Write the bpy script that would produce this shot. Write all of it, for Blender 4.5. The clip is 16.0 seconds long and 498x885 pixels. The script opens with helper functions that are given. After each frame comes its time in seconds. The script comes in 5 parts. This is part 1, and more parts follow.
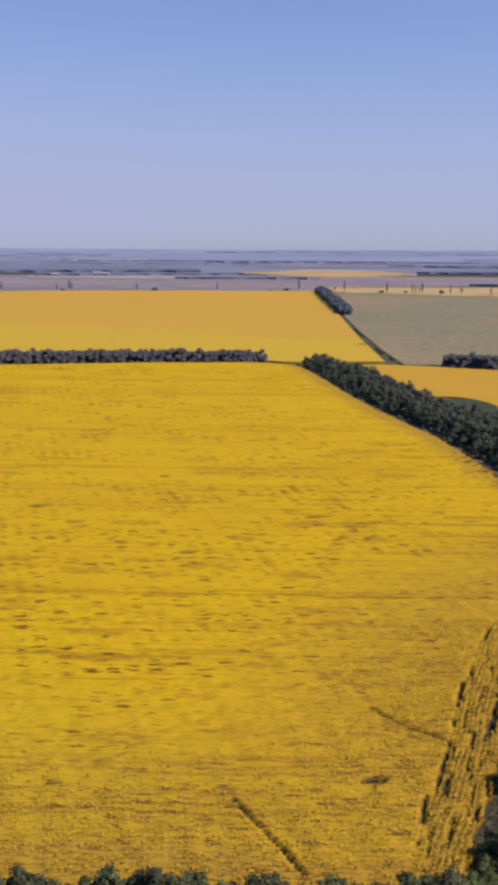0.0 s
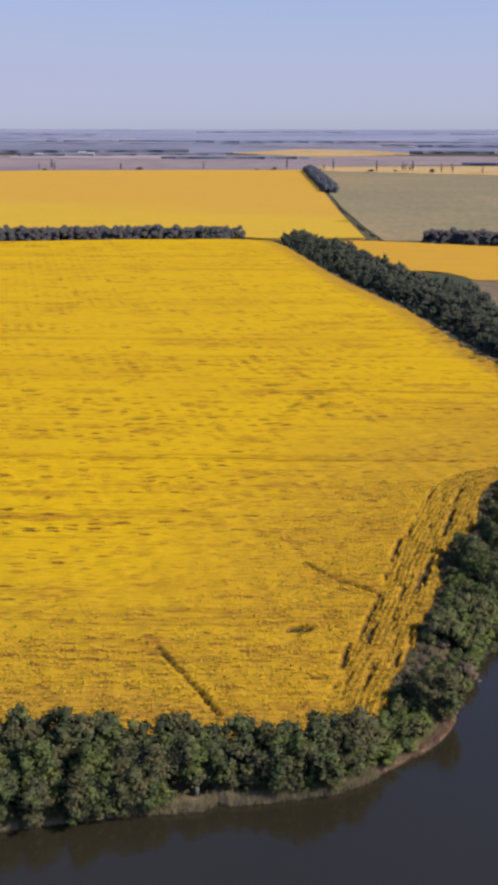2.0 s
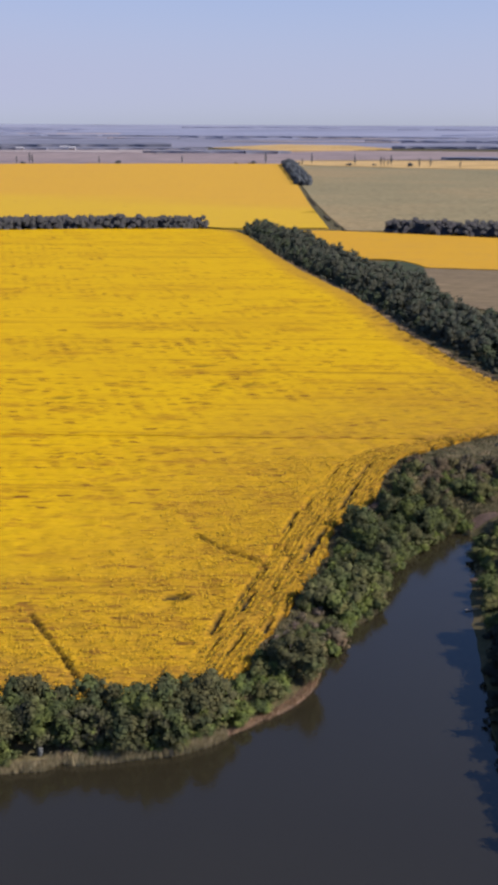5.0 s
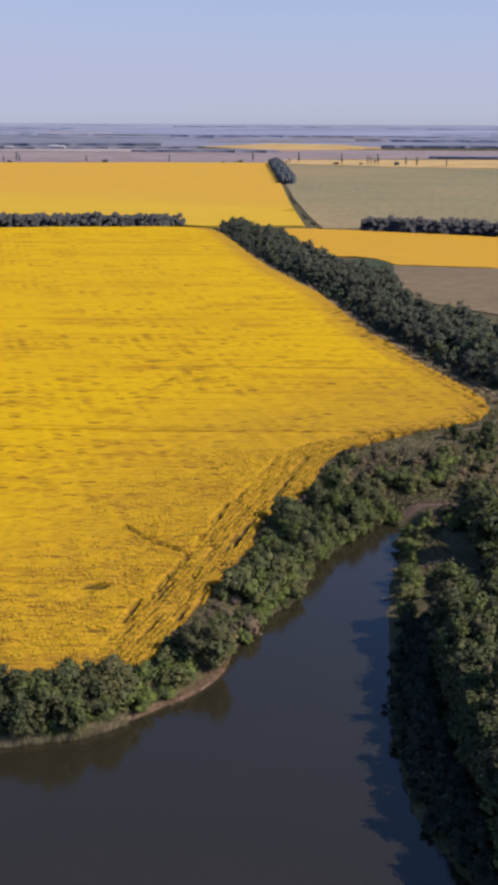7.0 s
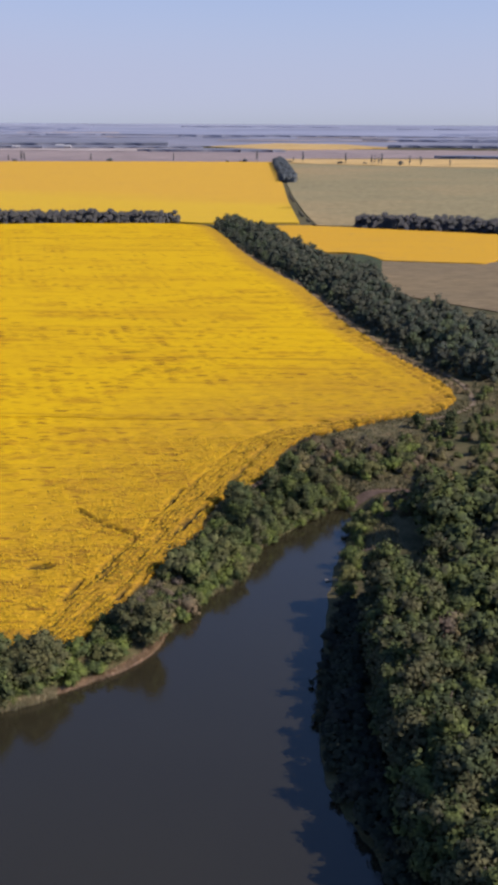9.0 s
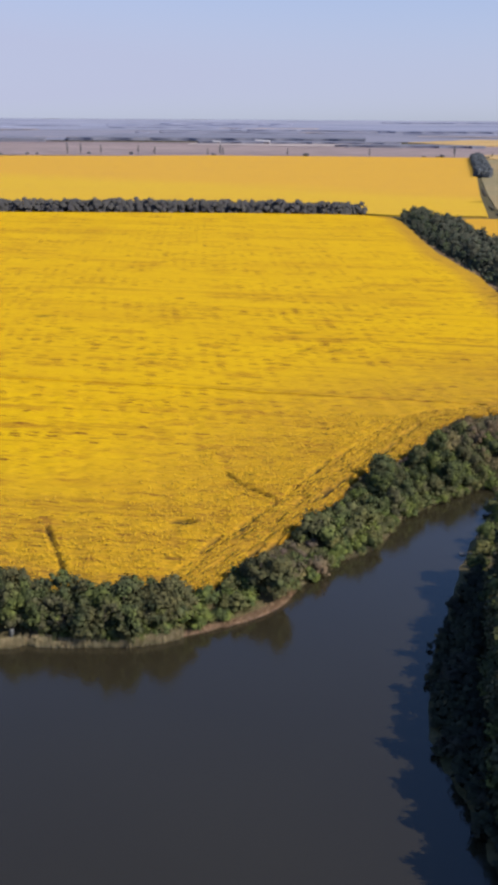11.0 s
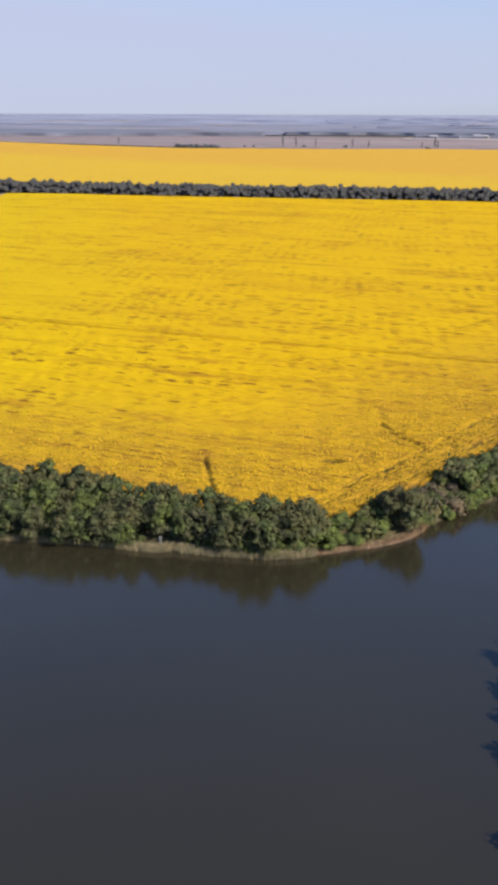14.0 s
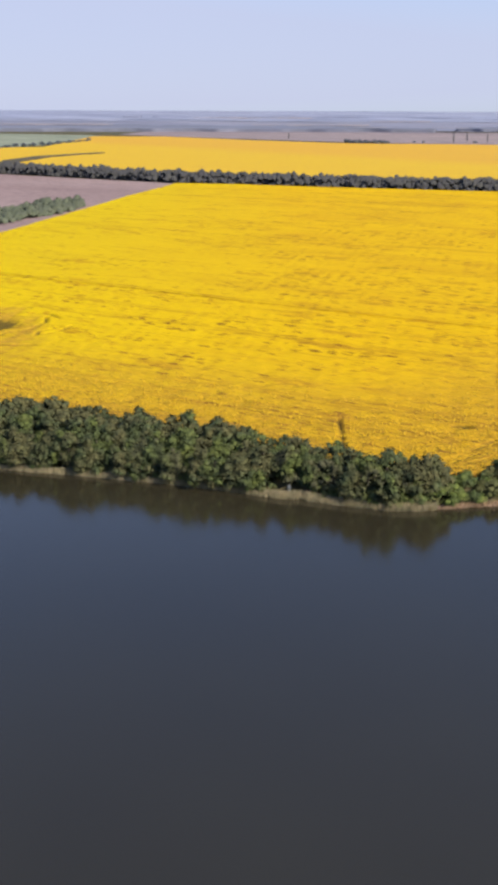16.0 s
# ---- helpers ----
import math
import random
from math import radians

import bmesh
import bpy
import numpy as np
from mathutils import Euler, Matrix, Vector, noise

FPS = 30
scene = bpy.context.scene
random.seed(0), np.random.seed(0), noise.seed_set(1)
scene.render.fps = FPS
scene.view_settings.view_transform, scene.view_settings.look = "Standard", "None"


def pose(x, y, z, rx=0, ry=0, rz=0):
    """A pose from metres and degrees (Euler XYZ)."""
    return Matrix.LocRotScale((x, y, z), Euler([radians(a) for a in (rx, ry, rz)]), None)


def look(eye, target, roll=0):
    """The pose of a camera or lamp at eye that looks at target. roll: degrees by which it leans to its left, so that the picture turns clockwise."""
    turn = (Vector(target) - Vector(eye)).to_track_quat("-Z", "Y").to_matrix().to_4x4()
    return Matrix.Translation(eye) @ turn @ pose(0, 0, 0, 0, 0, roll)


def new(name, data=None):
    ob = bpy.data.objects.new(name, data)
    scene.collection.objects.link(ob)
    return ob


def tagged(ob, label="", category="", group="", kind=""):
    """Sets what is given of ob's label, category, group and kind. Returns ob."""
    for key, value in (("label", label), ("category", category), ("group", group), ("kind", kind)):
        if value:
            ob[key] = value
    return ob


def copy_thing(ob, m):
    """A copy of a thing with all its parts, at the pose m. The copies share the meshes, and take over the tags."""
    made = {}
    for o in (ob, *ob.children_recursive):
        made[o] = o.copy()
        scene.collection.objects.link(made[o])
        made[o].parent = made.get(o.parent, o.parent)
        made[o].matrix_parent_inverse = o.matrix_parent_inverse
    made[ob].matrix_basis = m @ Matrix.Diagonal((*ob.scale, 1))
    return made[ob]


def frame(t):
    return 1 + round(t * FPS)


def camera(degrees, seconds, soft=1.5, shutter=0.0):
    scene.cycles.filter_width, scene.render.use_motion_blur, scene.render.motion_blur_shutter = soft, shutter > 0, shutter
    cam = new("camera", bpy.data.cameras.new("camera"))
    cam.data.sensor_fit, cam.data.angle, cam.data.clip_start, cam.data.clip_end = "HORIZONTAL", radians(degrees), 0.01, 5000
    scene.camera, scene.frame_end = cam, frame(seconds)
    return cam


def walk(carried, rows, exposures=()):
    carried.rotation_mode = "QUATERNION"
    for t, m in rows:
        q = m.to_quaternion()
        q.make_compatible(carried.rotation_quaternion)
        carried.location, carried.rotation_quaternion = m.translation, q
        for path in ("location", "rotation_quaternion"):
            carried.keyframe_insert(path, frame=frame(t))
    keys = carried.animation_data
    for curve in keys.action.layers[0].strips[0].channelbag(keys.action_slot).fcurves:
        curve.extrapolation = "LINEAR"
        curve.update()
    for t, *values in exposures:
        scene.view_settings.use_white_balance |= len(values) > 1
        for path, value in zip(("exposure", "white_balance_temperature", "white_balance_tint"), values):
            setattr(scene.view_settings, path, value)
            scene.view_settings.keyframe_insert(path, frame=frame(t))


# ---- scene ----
# A drone glides over a pond beside a wide sunflower field in flat farmland.
cam = camera(25.67, 16.0, soft=4.5)
PATH = [
    (0, look((-41.656, 1.102, 82.588), (-43.667, 99.470, 64.709), 0.251)),
    (0.5, look((-38.691, 1.622, 80.926), (-40.641, 99.996, 63.072), 0.092)),
    (1, look((-35.845, 2.136, 79.327), (-37.671, 99.906, 58.403), 0.012)),
    (1.5, look((-33.169, 2.603, 77.857), (-34.772, 99.064, 51.534), -0.055)),
    (2, look((-30.514, 2.822, 76.441), (-31.956, 98.838, 48.532), 0.075)),
    (2.5, look((-27.741, 2.770, 75.080), (-29.031, 98.763, 47.085), 0.128)),
    (3, look((-24.875, 2.613, 73.858), (-26.019, 98.591, 45.806), 0.156)),
    (3.5, look((-21.912, 2.489, 72.899), (-22.942, 98.451, 44.786), 0.201)),
    (4, look((-18.803, 2.510, 72.279), (-19.643, 98.458, 44.115), 0.236)),
    (6.5, look((-2.995, 0.632, 71.523), (-3.092, 96.572, 43.318), 0.245)),
    (7, look((0.000, 0.000, 71.060), (0.000, 95.933, 42.832), 0.263)),
    (7.5, look((2.969, -0.648, 70.587), (3.102, 95.304, 42.423), 0.199)),
    (8, look((5.818, -1.297, 70.134), (6.130, 94.662, 41.996), 0.266)),
    (8.2, look((6.928, -1.569, 69.934), (7.325, 94.386, 41.783), 0.249)),
    (10.3, look((16.171, -5.477, 66.580), (6.285, 89.910, 38.233), 0.419)),
    (10.5, look((16.947, -6.099, 66.206), (4.793, 89.012, 37.814), 0.406)),
    (11, look((18.839, -7.732, 65.221), (1.114, 86.473, 36.739), 0.356)),
    (11.5, look((20.839, -9.306, 64.184), (-1.567, 83.889, 35.676), 0.261)),
    (12, look((22.873, -10.894, 63.096), (-3.951, 81.103, 34.512), 0.197)),
    (12.5, look((24.933, -12.522, 61.993), (-4.038, 78.822, 33.409), 0.158)),
    (13, look((27.142, -14.184, 60.955), (-1.846, 77.126, 32.282), 0.322)),
    (13.5, look((29.276, -15.913, 59.914), (-1.419, 74.817, 31.177), 0.241)),
    (14, look((31.399, -17.740, 58.802), (-4.138, 71.194, 30.030), 0.206)),
    (14.5, look((33.499, -19.561, 57.746), (-3.960, 68.584, 28.983), 0.234)),
    (15, look((35.590, -21.348, 56.709), (-3.710, 65.970, 27.880), 0.176)),
    (15.5, look((37.712, -23.147, 55.597), (-6.574, 61.738, 26.732), 0.054)),
    (16, look((39.789, -24.917, 54.501), (-8.709, 57.596, 25.526), 0.200)),
]
walk(cam, PATH, exposures=[(0, -0.23, 6200, 21), (1, -0.20, 6380, 20), (2, -0.09, 6480, 19), (7, -0.05, 6550, 18), (11, 0.04, 6600, 15), (13, 0.15, 6680, 12), (14.5, 0.20, 6680, 11), (16, 0.26, 6680, 11.5)])

# ---- world and sun ----
SUN_AZ, SUN_EL = radians(-12), radians(40)      # azimuth from +x towards +y
world = bpy.data.worlds.new("sky")
scene.world = world
world.use_nodes = True
wn = world.node_tree
sky = wn.nodes.new("ShaderNodeTexSky")
sky.sky_type = "NISHITA"
sky.sun_disc = False
sky.sun_elevation = SUN_EL
sky.sun_rotation = math.pi / 2 - SUN_AZ
sky.altitude = 100
sky.air_density = 0.9
sky.dust_density = 0.5
sky.ozone_density = 9.0
bg = wn.nodes["Background"]
bg.inputs["Strength"].default_value = 0.150
grey = wn.nodes.new("ShaderNodeRGBToBW")        # the low bright sky lies behind a lilac summer haze
wn.links.new(sky.outputs[0], grey.inputs[0])
low = wn.nodes.new("ShaderNodeMapRange")
low.inputs["From Min"].default_value = 1.35
low.inputs["From Max"].default_value = 4.3
low.inputs["To Max"].default_value = 0.90
wn.links.new(grey.outputs[0], low.inputs["Value"])
veil = wn.nodes.new("ShaderNodeMix")
veil.data_type = "RGBA"
veil.inputs[7].default_value = (3.12, 3.42, 4.65, 1)
wn.links.new(low.outputs[0], veil.inputs[0])
wn.links.new(sky.outputs[0], veil.inputs[6])
wn.links.new(veil.outputs[2], bg.inputs[0])
sun = new("sun", bpy.data.lights.new("sun", "SUN"))
sun.data.energy = 5.0
sun.data.angle = radians(0.6)
sun.data.color = (1.0, 0.93, 0.82)
sun.matrix_world = look((math.cos(SUN_AZ) * math.cos(SUN_EL) * 300, math.sin(SUN_AZ) * math.cos(SUN_EL) * 300, math.sin(SUN_EL) * 300), (0, 0, 0))


# ---- materials ----
def material(name, rough=0.8, spec=0.3):
    """A new node material with its tree, shader and a helper that adds nodes."""
    m = bpy.data.materials.new(name)
    m.use_nodes = True
    nt = m.node_tree
    sh = nt.nodes["Principled BSDF"]
    sh.inputs["Roughness"].default_value = rough
    sh.inputs["Specular IOR Level"].default_value = spec
    return m, nt, sh


def coords(nt, scale=(1, 1, 1), turn=0.0):
    """Object coordinates, scaled and turned about z."""
    c = nt.nodes.new("ShaderNodeTexCoord")
    mp = nt.nodes.new("ShaderNodeMapping")
    mp.vector_type = "POINT"
    mp.inputs["Rotation"].default_value = (0, 0, turn)
    mp.inputs["Scale"].default_value = scale
    nt.links.new(c.outputs["Object"], mp.inputs["Vector"])
    return mp.outputs[0]


def noise_tex(nt, vec, scale, detail=4.0, rough=0.55, dist=0.0):
    n = nt.nodes.new("ShaderNodeTexNoise")
    n.inputs["Scale"].default_value = scale
    n.inputs["Detail"].default_value = detail
    n.inputs["Roughness"].default_value = rough
    n.inputs["Distortion"].default_value = dist
    nt.links.new(vec, n.inputs["Vector"])
    return n.outputs["Fac"]


def ramp(nt, fac, stops):
    r = nt.nodes.new("ShaderNodeValToRGB")
    e = r.color_ramp.elements
    while len(e) < len(stops):
        e.new(0.5)
    for el, (p, c) in zip(e, stops):
        el.position = p
        el.color = (*c, 1) if len(c) == 3 else c
    nt.links.new(fac, r.inputs[0])
    return r.outputs[0]


def mixed(nt, fac, a, b, mode="MIX"):
    m = nt.nodes.new("ShaderNodeMix")
    m.data_type = "RGBA"
    m.blend_type = mode
    for s, v in ((m.inputs[0], fac), (m.inputs[6], a), (m.inputs[7], b)):
        if isinstance(v, bpy.types.NodeSocket):
            nt.links.new(v, s)
        else:
            s.default_value = (*v, 1) if isinstance(v, tuple) else v
    return m.outputs[2]


def bump(nt, sh, height, strength, dist):
    b = nt.nodes.new("ShaderNodeBump")
    b.inputs["Strength"].default_value = strength
    b.inputs["Distance"].default_value = dist
    nt.links.new(height, b.inputs["Height"])
    nt.links.new(b.outputs[0], sh.inputs["Normal"])


def plain_field(name, stops, scale=0.02, fine=0.6, stretch=(1, 1, 1), turn=0.0, rough=0.9, relief=0.3):
    """A field or soil surface: broad stains by a ramp, with fine grain over them."""
    m, nt, sh = material(name, rough, 0.15)
    v = coords(nt, stretch, turn)
    big = noise_tex(nt, v, scale, 5, 0.6)
    col = ramp(nt, big, stops)
    g = noise_tex(nt, v, fine, 4, 0.65)
    gr = ramp(nt, g, [(0.3, (0.62, 0.62, 0.62)), (0.7, (1.2, 1.2, 1.2))])
    col = mixed(nt, 1.0, col, gr, "MULTIPLY")
    nt.links.new(col, sh.inputs["Base Color"])
    bump(nt, sh, g, relief, 0.3)
    return m


ROW_TURN = radians(-4.0)


def number(nt, op, a, b, c=None):
    """One sum on sockets or plain numbers."""
    n = nt.nodes.new("ShaderNodeMath")
    n.operation = op
    for k, v in enumerate((a, b, c)):
        if isinstance(v, bpy.types.NodeSocket):
            nt.links.new(v, n.inputs[k])
        elif v is not None:
            n.inputs[k].default_value = v
    return n.outputs[0]


def eased(nt, value, a, b, top=1.0):
    """0 at a, rising softly to top at b (a may be above b)."""
    n = nt.nodes.new("ShaderNodeMapRange")
    n.interpolation_type = "SMOOTHSTEP"
    flip = a > b
    n.inputs["From Min"].default_value, n.inputs["From Max"].default_value = (b, a) if flip else (a, b)
    n.inputs["To Min"].default_value, n.inputs["To Max"].default_value = (top, 0.0) if flip else (0.0, top)
    nt.links.new(value, n.inputs["Value"])
    return n.outputs[0]


def gaps_in_rows(nt, along, across, share, patch, reach=0.34):
    """Missing plants: short dashes along the rows, each of its own size, crowded where patch is high."""
    v = coords(nt, (1 / along, 1 / across, 1), ROW_TURN)
    shake = nt.nodes.new("ShaderNodeTexNoise")
    shake.inputs["Scale"].default_value = 3.1
    shake.inputs["Detail"].default_value = 4.0
    nt.links.new(v, shake.inputs["Vector"])
    add = nt.nodes.new("ShaderNodeVectorMath")
    add.operation = "MULTIPLY_ADD"
    nt.links.new(shake.outputs["Color"], add.inputs[0])
    add.inputs[1].default_value = (0.8, 0.85, 0)
    nt.links.new(v, add.inputs[2])
    cell = nt.nodes.new("ShaderNodeTexVoronoi")
    cell.voronoi_dimensions = "2D"
    cell.inputs["Scale"].default_value = 1.0
    nt.links.new(add.outputs[0], cell.inputs["Vector"])
    sep = nt.nodes.new("ShaderNodeSeparateColor")
    nt.links.new(cell.outputs["Color"], sep.inputs[0])
    chance = number(nt, "MULTIPLY_ADD", patch, 1.1, sep.outputs[0])
    there = eased(nt, chance, 1.55 - share, 1.63 - share)
    size = number(nt, "MULTIPLY_ADD", sep.outputs[1], -0.26, cell.outputs["Distance"])
    return number(nt, "MULTIPLY", there, eased(nt, size, reach - 0.13, reach - 0.23))


def crop_material(name, flower, brown, gap, share=0.06, masks=True, rich=(0.608, 0.470, 0.007), late=None):
    """A flowering sunflower canopy: flower heads over leaves, thin places and gaps along the rows."""
    m, nt, sh = material(name, 0.9, 0.04)
    v = coords(nt, (1, 1, 1), ROW_TURN)
    near_rows = coords(nt, (0.22, 1.0, 1), ROW_TURN)
    lines = coords(nt, (0.016, 1.0, 1), ROW_TURN)
    broad = noise_tex(nt, coords(nt, (0.55, 1, 1), ROW_TURN), 0.020, 4, 0.6)
    col = mixed(nt, eased(nt, broad, 0.48, 0.74, 0.28), flower, brown)
    band = noise_tex(nt, lines, 0.16, 4, 0.65)
    col = mixed(nt, eased(nt, band, 0.52, 0.72, 0.22), col, brown)
    place = nt.nodes.new("ShaderNodeVectorMath")
    place.operation = "DOT_PRODUCT"
    place.inputs[1].default_value = (1.0, 0.5, 0)
    nt.links.new(v, place.inputs[0])
    east = nt.nodes.new("ShaderNodeMapRange")       # flower colour turns yellower and gaps fewer to the west
    east.inputs["From Min"].default_value = -70
    east.inputs["From Max"].default_value = 60
    nt.links.new(place.outputs["Value"], east.inputs["Value"])
    if masks:
        col = mixed(nt, east.outputs[0], mixed(nt, 0.70, col, rich), col)
    if late:        # the late-sown part lies towards the belt, with a soft border
        at = nt.nodes.new("ShaderNodeVectorMath")
        at.operation = "DOT_PRODUCT"
        at.inputs[1].default_value = (0.45, 1.0, 0)
        nt.links.new(coords(nt), at.inputs[0])
        drift = noise_tex(nt, coords(nt, (0.3, 1, 1)), 0.008, 4, 0.6)
        col = mixed(nt, eased(nt, number(nt, "MULTIPLY_ADD", drift, 130.0, at.outputs["Value"]), 1090, 950), col, late)
    # heads over leaves, row on row
    speck = noise_tex(nt, near_rows, 1.7, 5, 0.75)
    north = nt.nodes.new("ShaderNodeVectorMath")        # the crop closes up away from the pond
    north.operation = "DOT_PRODUCT"
    north.inputs[1].default_value = (0, 1.0, 0)
    nt.links.new(coords(nt), north.inputs[0])
    thin = number(nt, "MULTIPLY_ADD", eased(nt, north.outputs["Value"], 600, 300), 0.72, 0.28)
    speck = number(nt, "MULTIPLY_ADD", number(nt, "SUBTRACT", speck, 0.5), thin, 0.5)
    col = mixed(nt, eased(nt, speck, 0.50, 0.67, 0.50), col, tuple(0.70 * a + 0.30 * b for a, b in zip(brown, gap)))
    col = mixed(nt, eased(nt, speck, 0.47, 0.33, 0.22), col, tuple(min(1.0, 1.22 * a) for a in flower))
    row = noise_tex(nt, lines, 1.05, 3, 0.6)
    col = mixed(nt, eased(nt, row, 0.55, 0.64, 0.34), col, brown)
    for size, seed, keep in ((0.06, 0.004, 0.55), (0.11, 0.007, 0.60)):      # thin drilled lines that come and go
        hair = noise_tex(nt, coords(nt, (seed, 1.0, 1), ROW_TURN), size, 1, 0.5)
        off = number(nt, "ABSOLUTE", number(nt, "SUBTRACT", hair, 0.5), 0.0)
        broken = eased(nt, noise_tex(nt, coords(nt, (0.06, 1.0, 1), ROW_TURN), 0.9, 3, 0.6), keep - 0.10, keep + 0.04)
        col = mixed(nt, number(nt, "MULTIPLY", eased(nt, off, 0.020, 0.009, 0.5), broken), col, tuple(0.35 * a + 0.65 * b for a, b in zip(brown, gap)))
    # gaps
    patch = noise_tex(nt, coords(nt, (0.45, 1.0, 1), ROW_TURN), 0.045, 3, 0.6)
    patch = number(nt, "MULTIPLY_ADD", east.outputs[0], 0.10 if masks else 0.0, patch)
    wide = gaps_in_rows(nt, 4.6, 1.4, share, patch)
    fine = gaps_in_rows(nt, 4.2, 0.9, share * 2.6, patch, 0.34)
    soft = gaps_in_rows(nt, 17.0, 5.0, share * 1.6, patch, 0.46)
    col = mixed(nt, number(nt, "MULTIPLY", number(nt, "MULTIPLY", soft, eased(nt, speck, 0.38, 0.56)), 0.7), col, tuple(0.8 * a + 0.2 * b for a, b in zip(brown, gap)))
    col = mixed(nt, number(nt, "MULTIPLY", fine, number(nt, "MULTIPLY", thin, 0.76)), col, tuple(0.35 * a + 0.65 * b for a, b in zip(brown, gap)))
    col = mixed(nt, number(nt, "MULTIPLY", wide, 0.95), col, gap)
    if masks:
        at = nt.nodes.new("ShaderNodeAttribute")
        at.attribute_name = "sparse"
        soil = mixed(nt, eased(nt, speck, 0.46, 0.60, 0.8), (0.44, 0.235, 0.030), (0.120, 0.075, 0.02))
        col = mixed(nt, at.outputs["Fac"], col, soil)
        at = nt.nodes.new("ShaderNodeAttribute")
        at.attribute_name = "bare"
        col = mixed(nt, at.outputs["Fac"], col, (0.045, 0.036, 0.018))
    nt.links.new(col, sh.inputs["Base Color"])
    bump(nt, sh, speck, 0.40, 0.4)
    return m


YELLOW = (0.650, 0.403, 0.006)
MAT_CROP = crop_material("sunflower_canopy", YELLOW, (0.43, 0.215, 0.013), (0.150, 0.058, 0.012))
MAT_CROP_FAR = crop_material("ripening_sunflower_canopy", (0.58, 0.325, 0.030), (0.52, 0.282, 0.048), (0.42, 0.26, 0.07), 0.02, False)
MAT_CROP_LATE = crop_material("late_sunflower_canopy", (0.60, 0.348, 0.044), (0.53, 0.300, 0.060), (0.45, 0.27, 0.05), 0.02, False, late=(0.605, 0.390, 0.034))


def leaf_material(name, dark, light, vary=1.0, mottle=1.0):
    """Leaves that vary from tree to tree and from spray to spray."""
    m, nt, sh = material(name, 0.8, 0.06)
    info = nt.nodes.new("ShaderNodeObjectInfo")
    geo = nt.nodes.new("ShaderNodeNewGeometry")
    col = mixed(nt, geo.outputs["Random Per Island"], dark, light)
    spread_noise = noise_tex(nt, coords(nt), 0.17, 2, 0.5)
    blend = nt.nodes.new("ShaderNodeMath")
    blend.operation = "MULTIPLY_ADD"
    nt.links.new(spread_noise, blend.inputs[0])
    blend.inputs[1].default_value = 1.3
    nt.links.new(info.outputs["Random"], blend.inputs[2])
    wrap = nt.nodes.new("ShaderNodeMath")
    wrap.operation = "PINGPONG"
    wrap.inputs[1].default_value = 1.0
    nt.links.new(blend.outputs[0], wrap.inputs[0])
    tree = ramp(nt, wrap.outputs[0], [(0.0, (0.62, 0.74, 0.78)), (0.22, (1.05, 1.08, 0.85)), (0.42, (0.98, 0.84, 0.98)), (0.62, (1.26, 1.34, 0.80)), (0.80, (0.76, 0.84, 0.82)), (1.0, (1.25, 1.04, 0.98))])
    col = mixed(nt, vary, col, tree, "MULTIPLY")
    clump = noise_tex(nt, coords(nt), 0.55, 3, 0.6)
    col = mixed(nt, mottle, col, ramp(nt, clump, [(0.3, (0.72, 0.74, 0.78)), (0.7, (1.28, 1.26, 1.12))]), "MULTIPLY")
    nt.links.new(col, sh.inputs["Base Color"])
    return m


MAT_LEAF = leaf_material("bank_leaves", (0.047, 0.056, 0.031), (0.110, 0.124, 0.062))
# Darker copy of the bank leaves; the wood's shadow side is in the colour.
MAT_LEAF_WOOD = leaf_material("wood_leaves", (0.042, 0.050, 0.030), (0.098, 0.110, 0.064))
# Haze before the shelterbelts is mixed into this greyed leaf colour.
MAT_LEAF_BELT = leaf_material("shelterbelt_leaves_hazed", (0.080, 0.078, 0.084), (0.092, 0.091, 0.094), 0.2, 0.3)
MAT_LEAF_STRIP = leaf_material("strip_leaves", (0.054, 0.066, 0.054), (0.086, 0.099, 0.075), 0.8, 0.8)
MAT_LEAF_SHRUB = leaf_material("shrub_leaves", (0.056, 0.070, 0.031), (0.132, 0.153, 0.066))
# Leaf colour darkened to paint in the deep shade under the wood.
MAT_LEAF_UNDER = leaf_material("shaded_undergrowth_leaves", (0.028, 0.031, 0.026), (0.050, 0.054, 0.042), 0.4)
MAT_LEAF_RED = leaf_material("red_leaves", (0.115, 0.083, 0.070), (0.18, 0.138, 0.115))
MAT_LEAF_DRY = leaf_material("dry_shrub_leaves", (0.086, 0.075, 0.049), (0.152, 0.126, 0.084), 0.7)
MAT_LEAF_DEAD = leaf_material("dead_twigs", (0.12, 0.092, 0.082), (0.20, 0.160, 0.140), 0.5)
MAT_LEAF_WILLOW = leaf_material("willow_leaves", (0.085, 0.097, 0.072), (0.12, 0.133, 0.098), 0.2, 0.5)
# Bluish base colour carries the haze over far poplars, strip trees and bushes.
MAT_LEAF_POPLAR = leaf_material("far_leaves_hazed", (0.085, 0.098, 0.116), (0.108, 0.122, 0.140), 0.15, 0.3)


def bark_material():
    m, nt, sh = material("bark", 0.9, 0.15)
    v = coords(nt, (6, 6, 1.2))
    n = noise_tex(nt, v, 2.0, 5, 0.65)
    nt.links.new(ramp(nt, n, [(0.3, (0.05, 0.04, 0.03)), (0.7, (0.17, 0.14, 0.11))]), sh.inputs["Base Color"])
    bump(nt, sh, n, 0.6, 0.05)
    return m


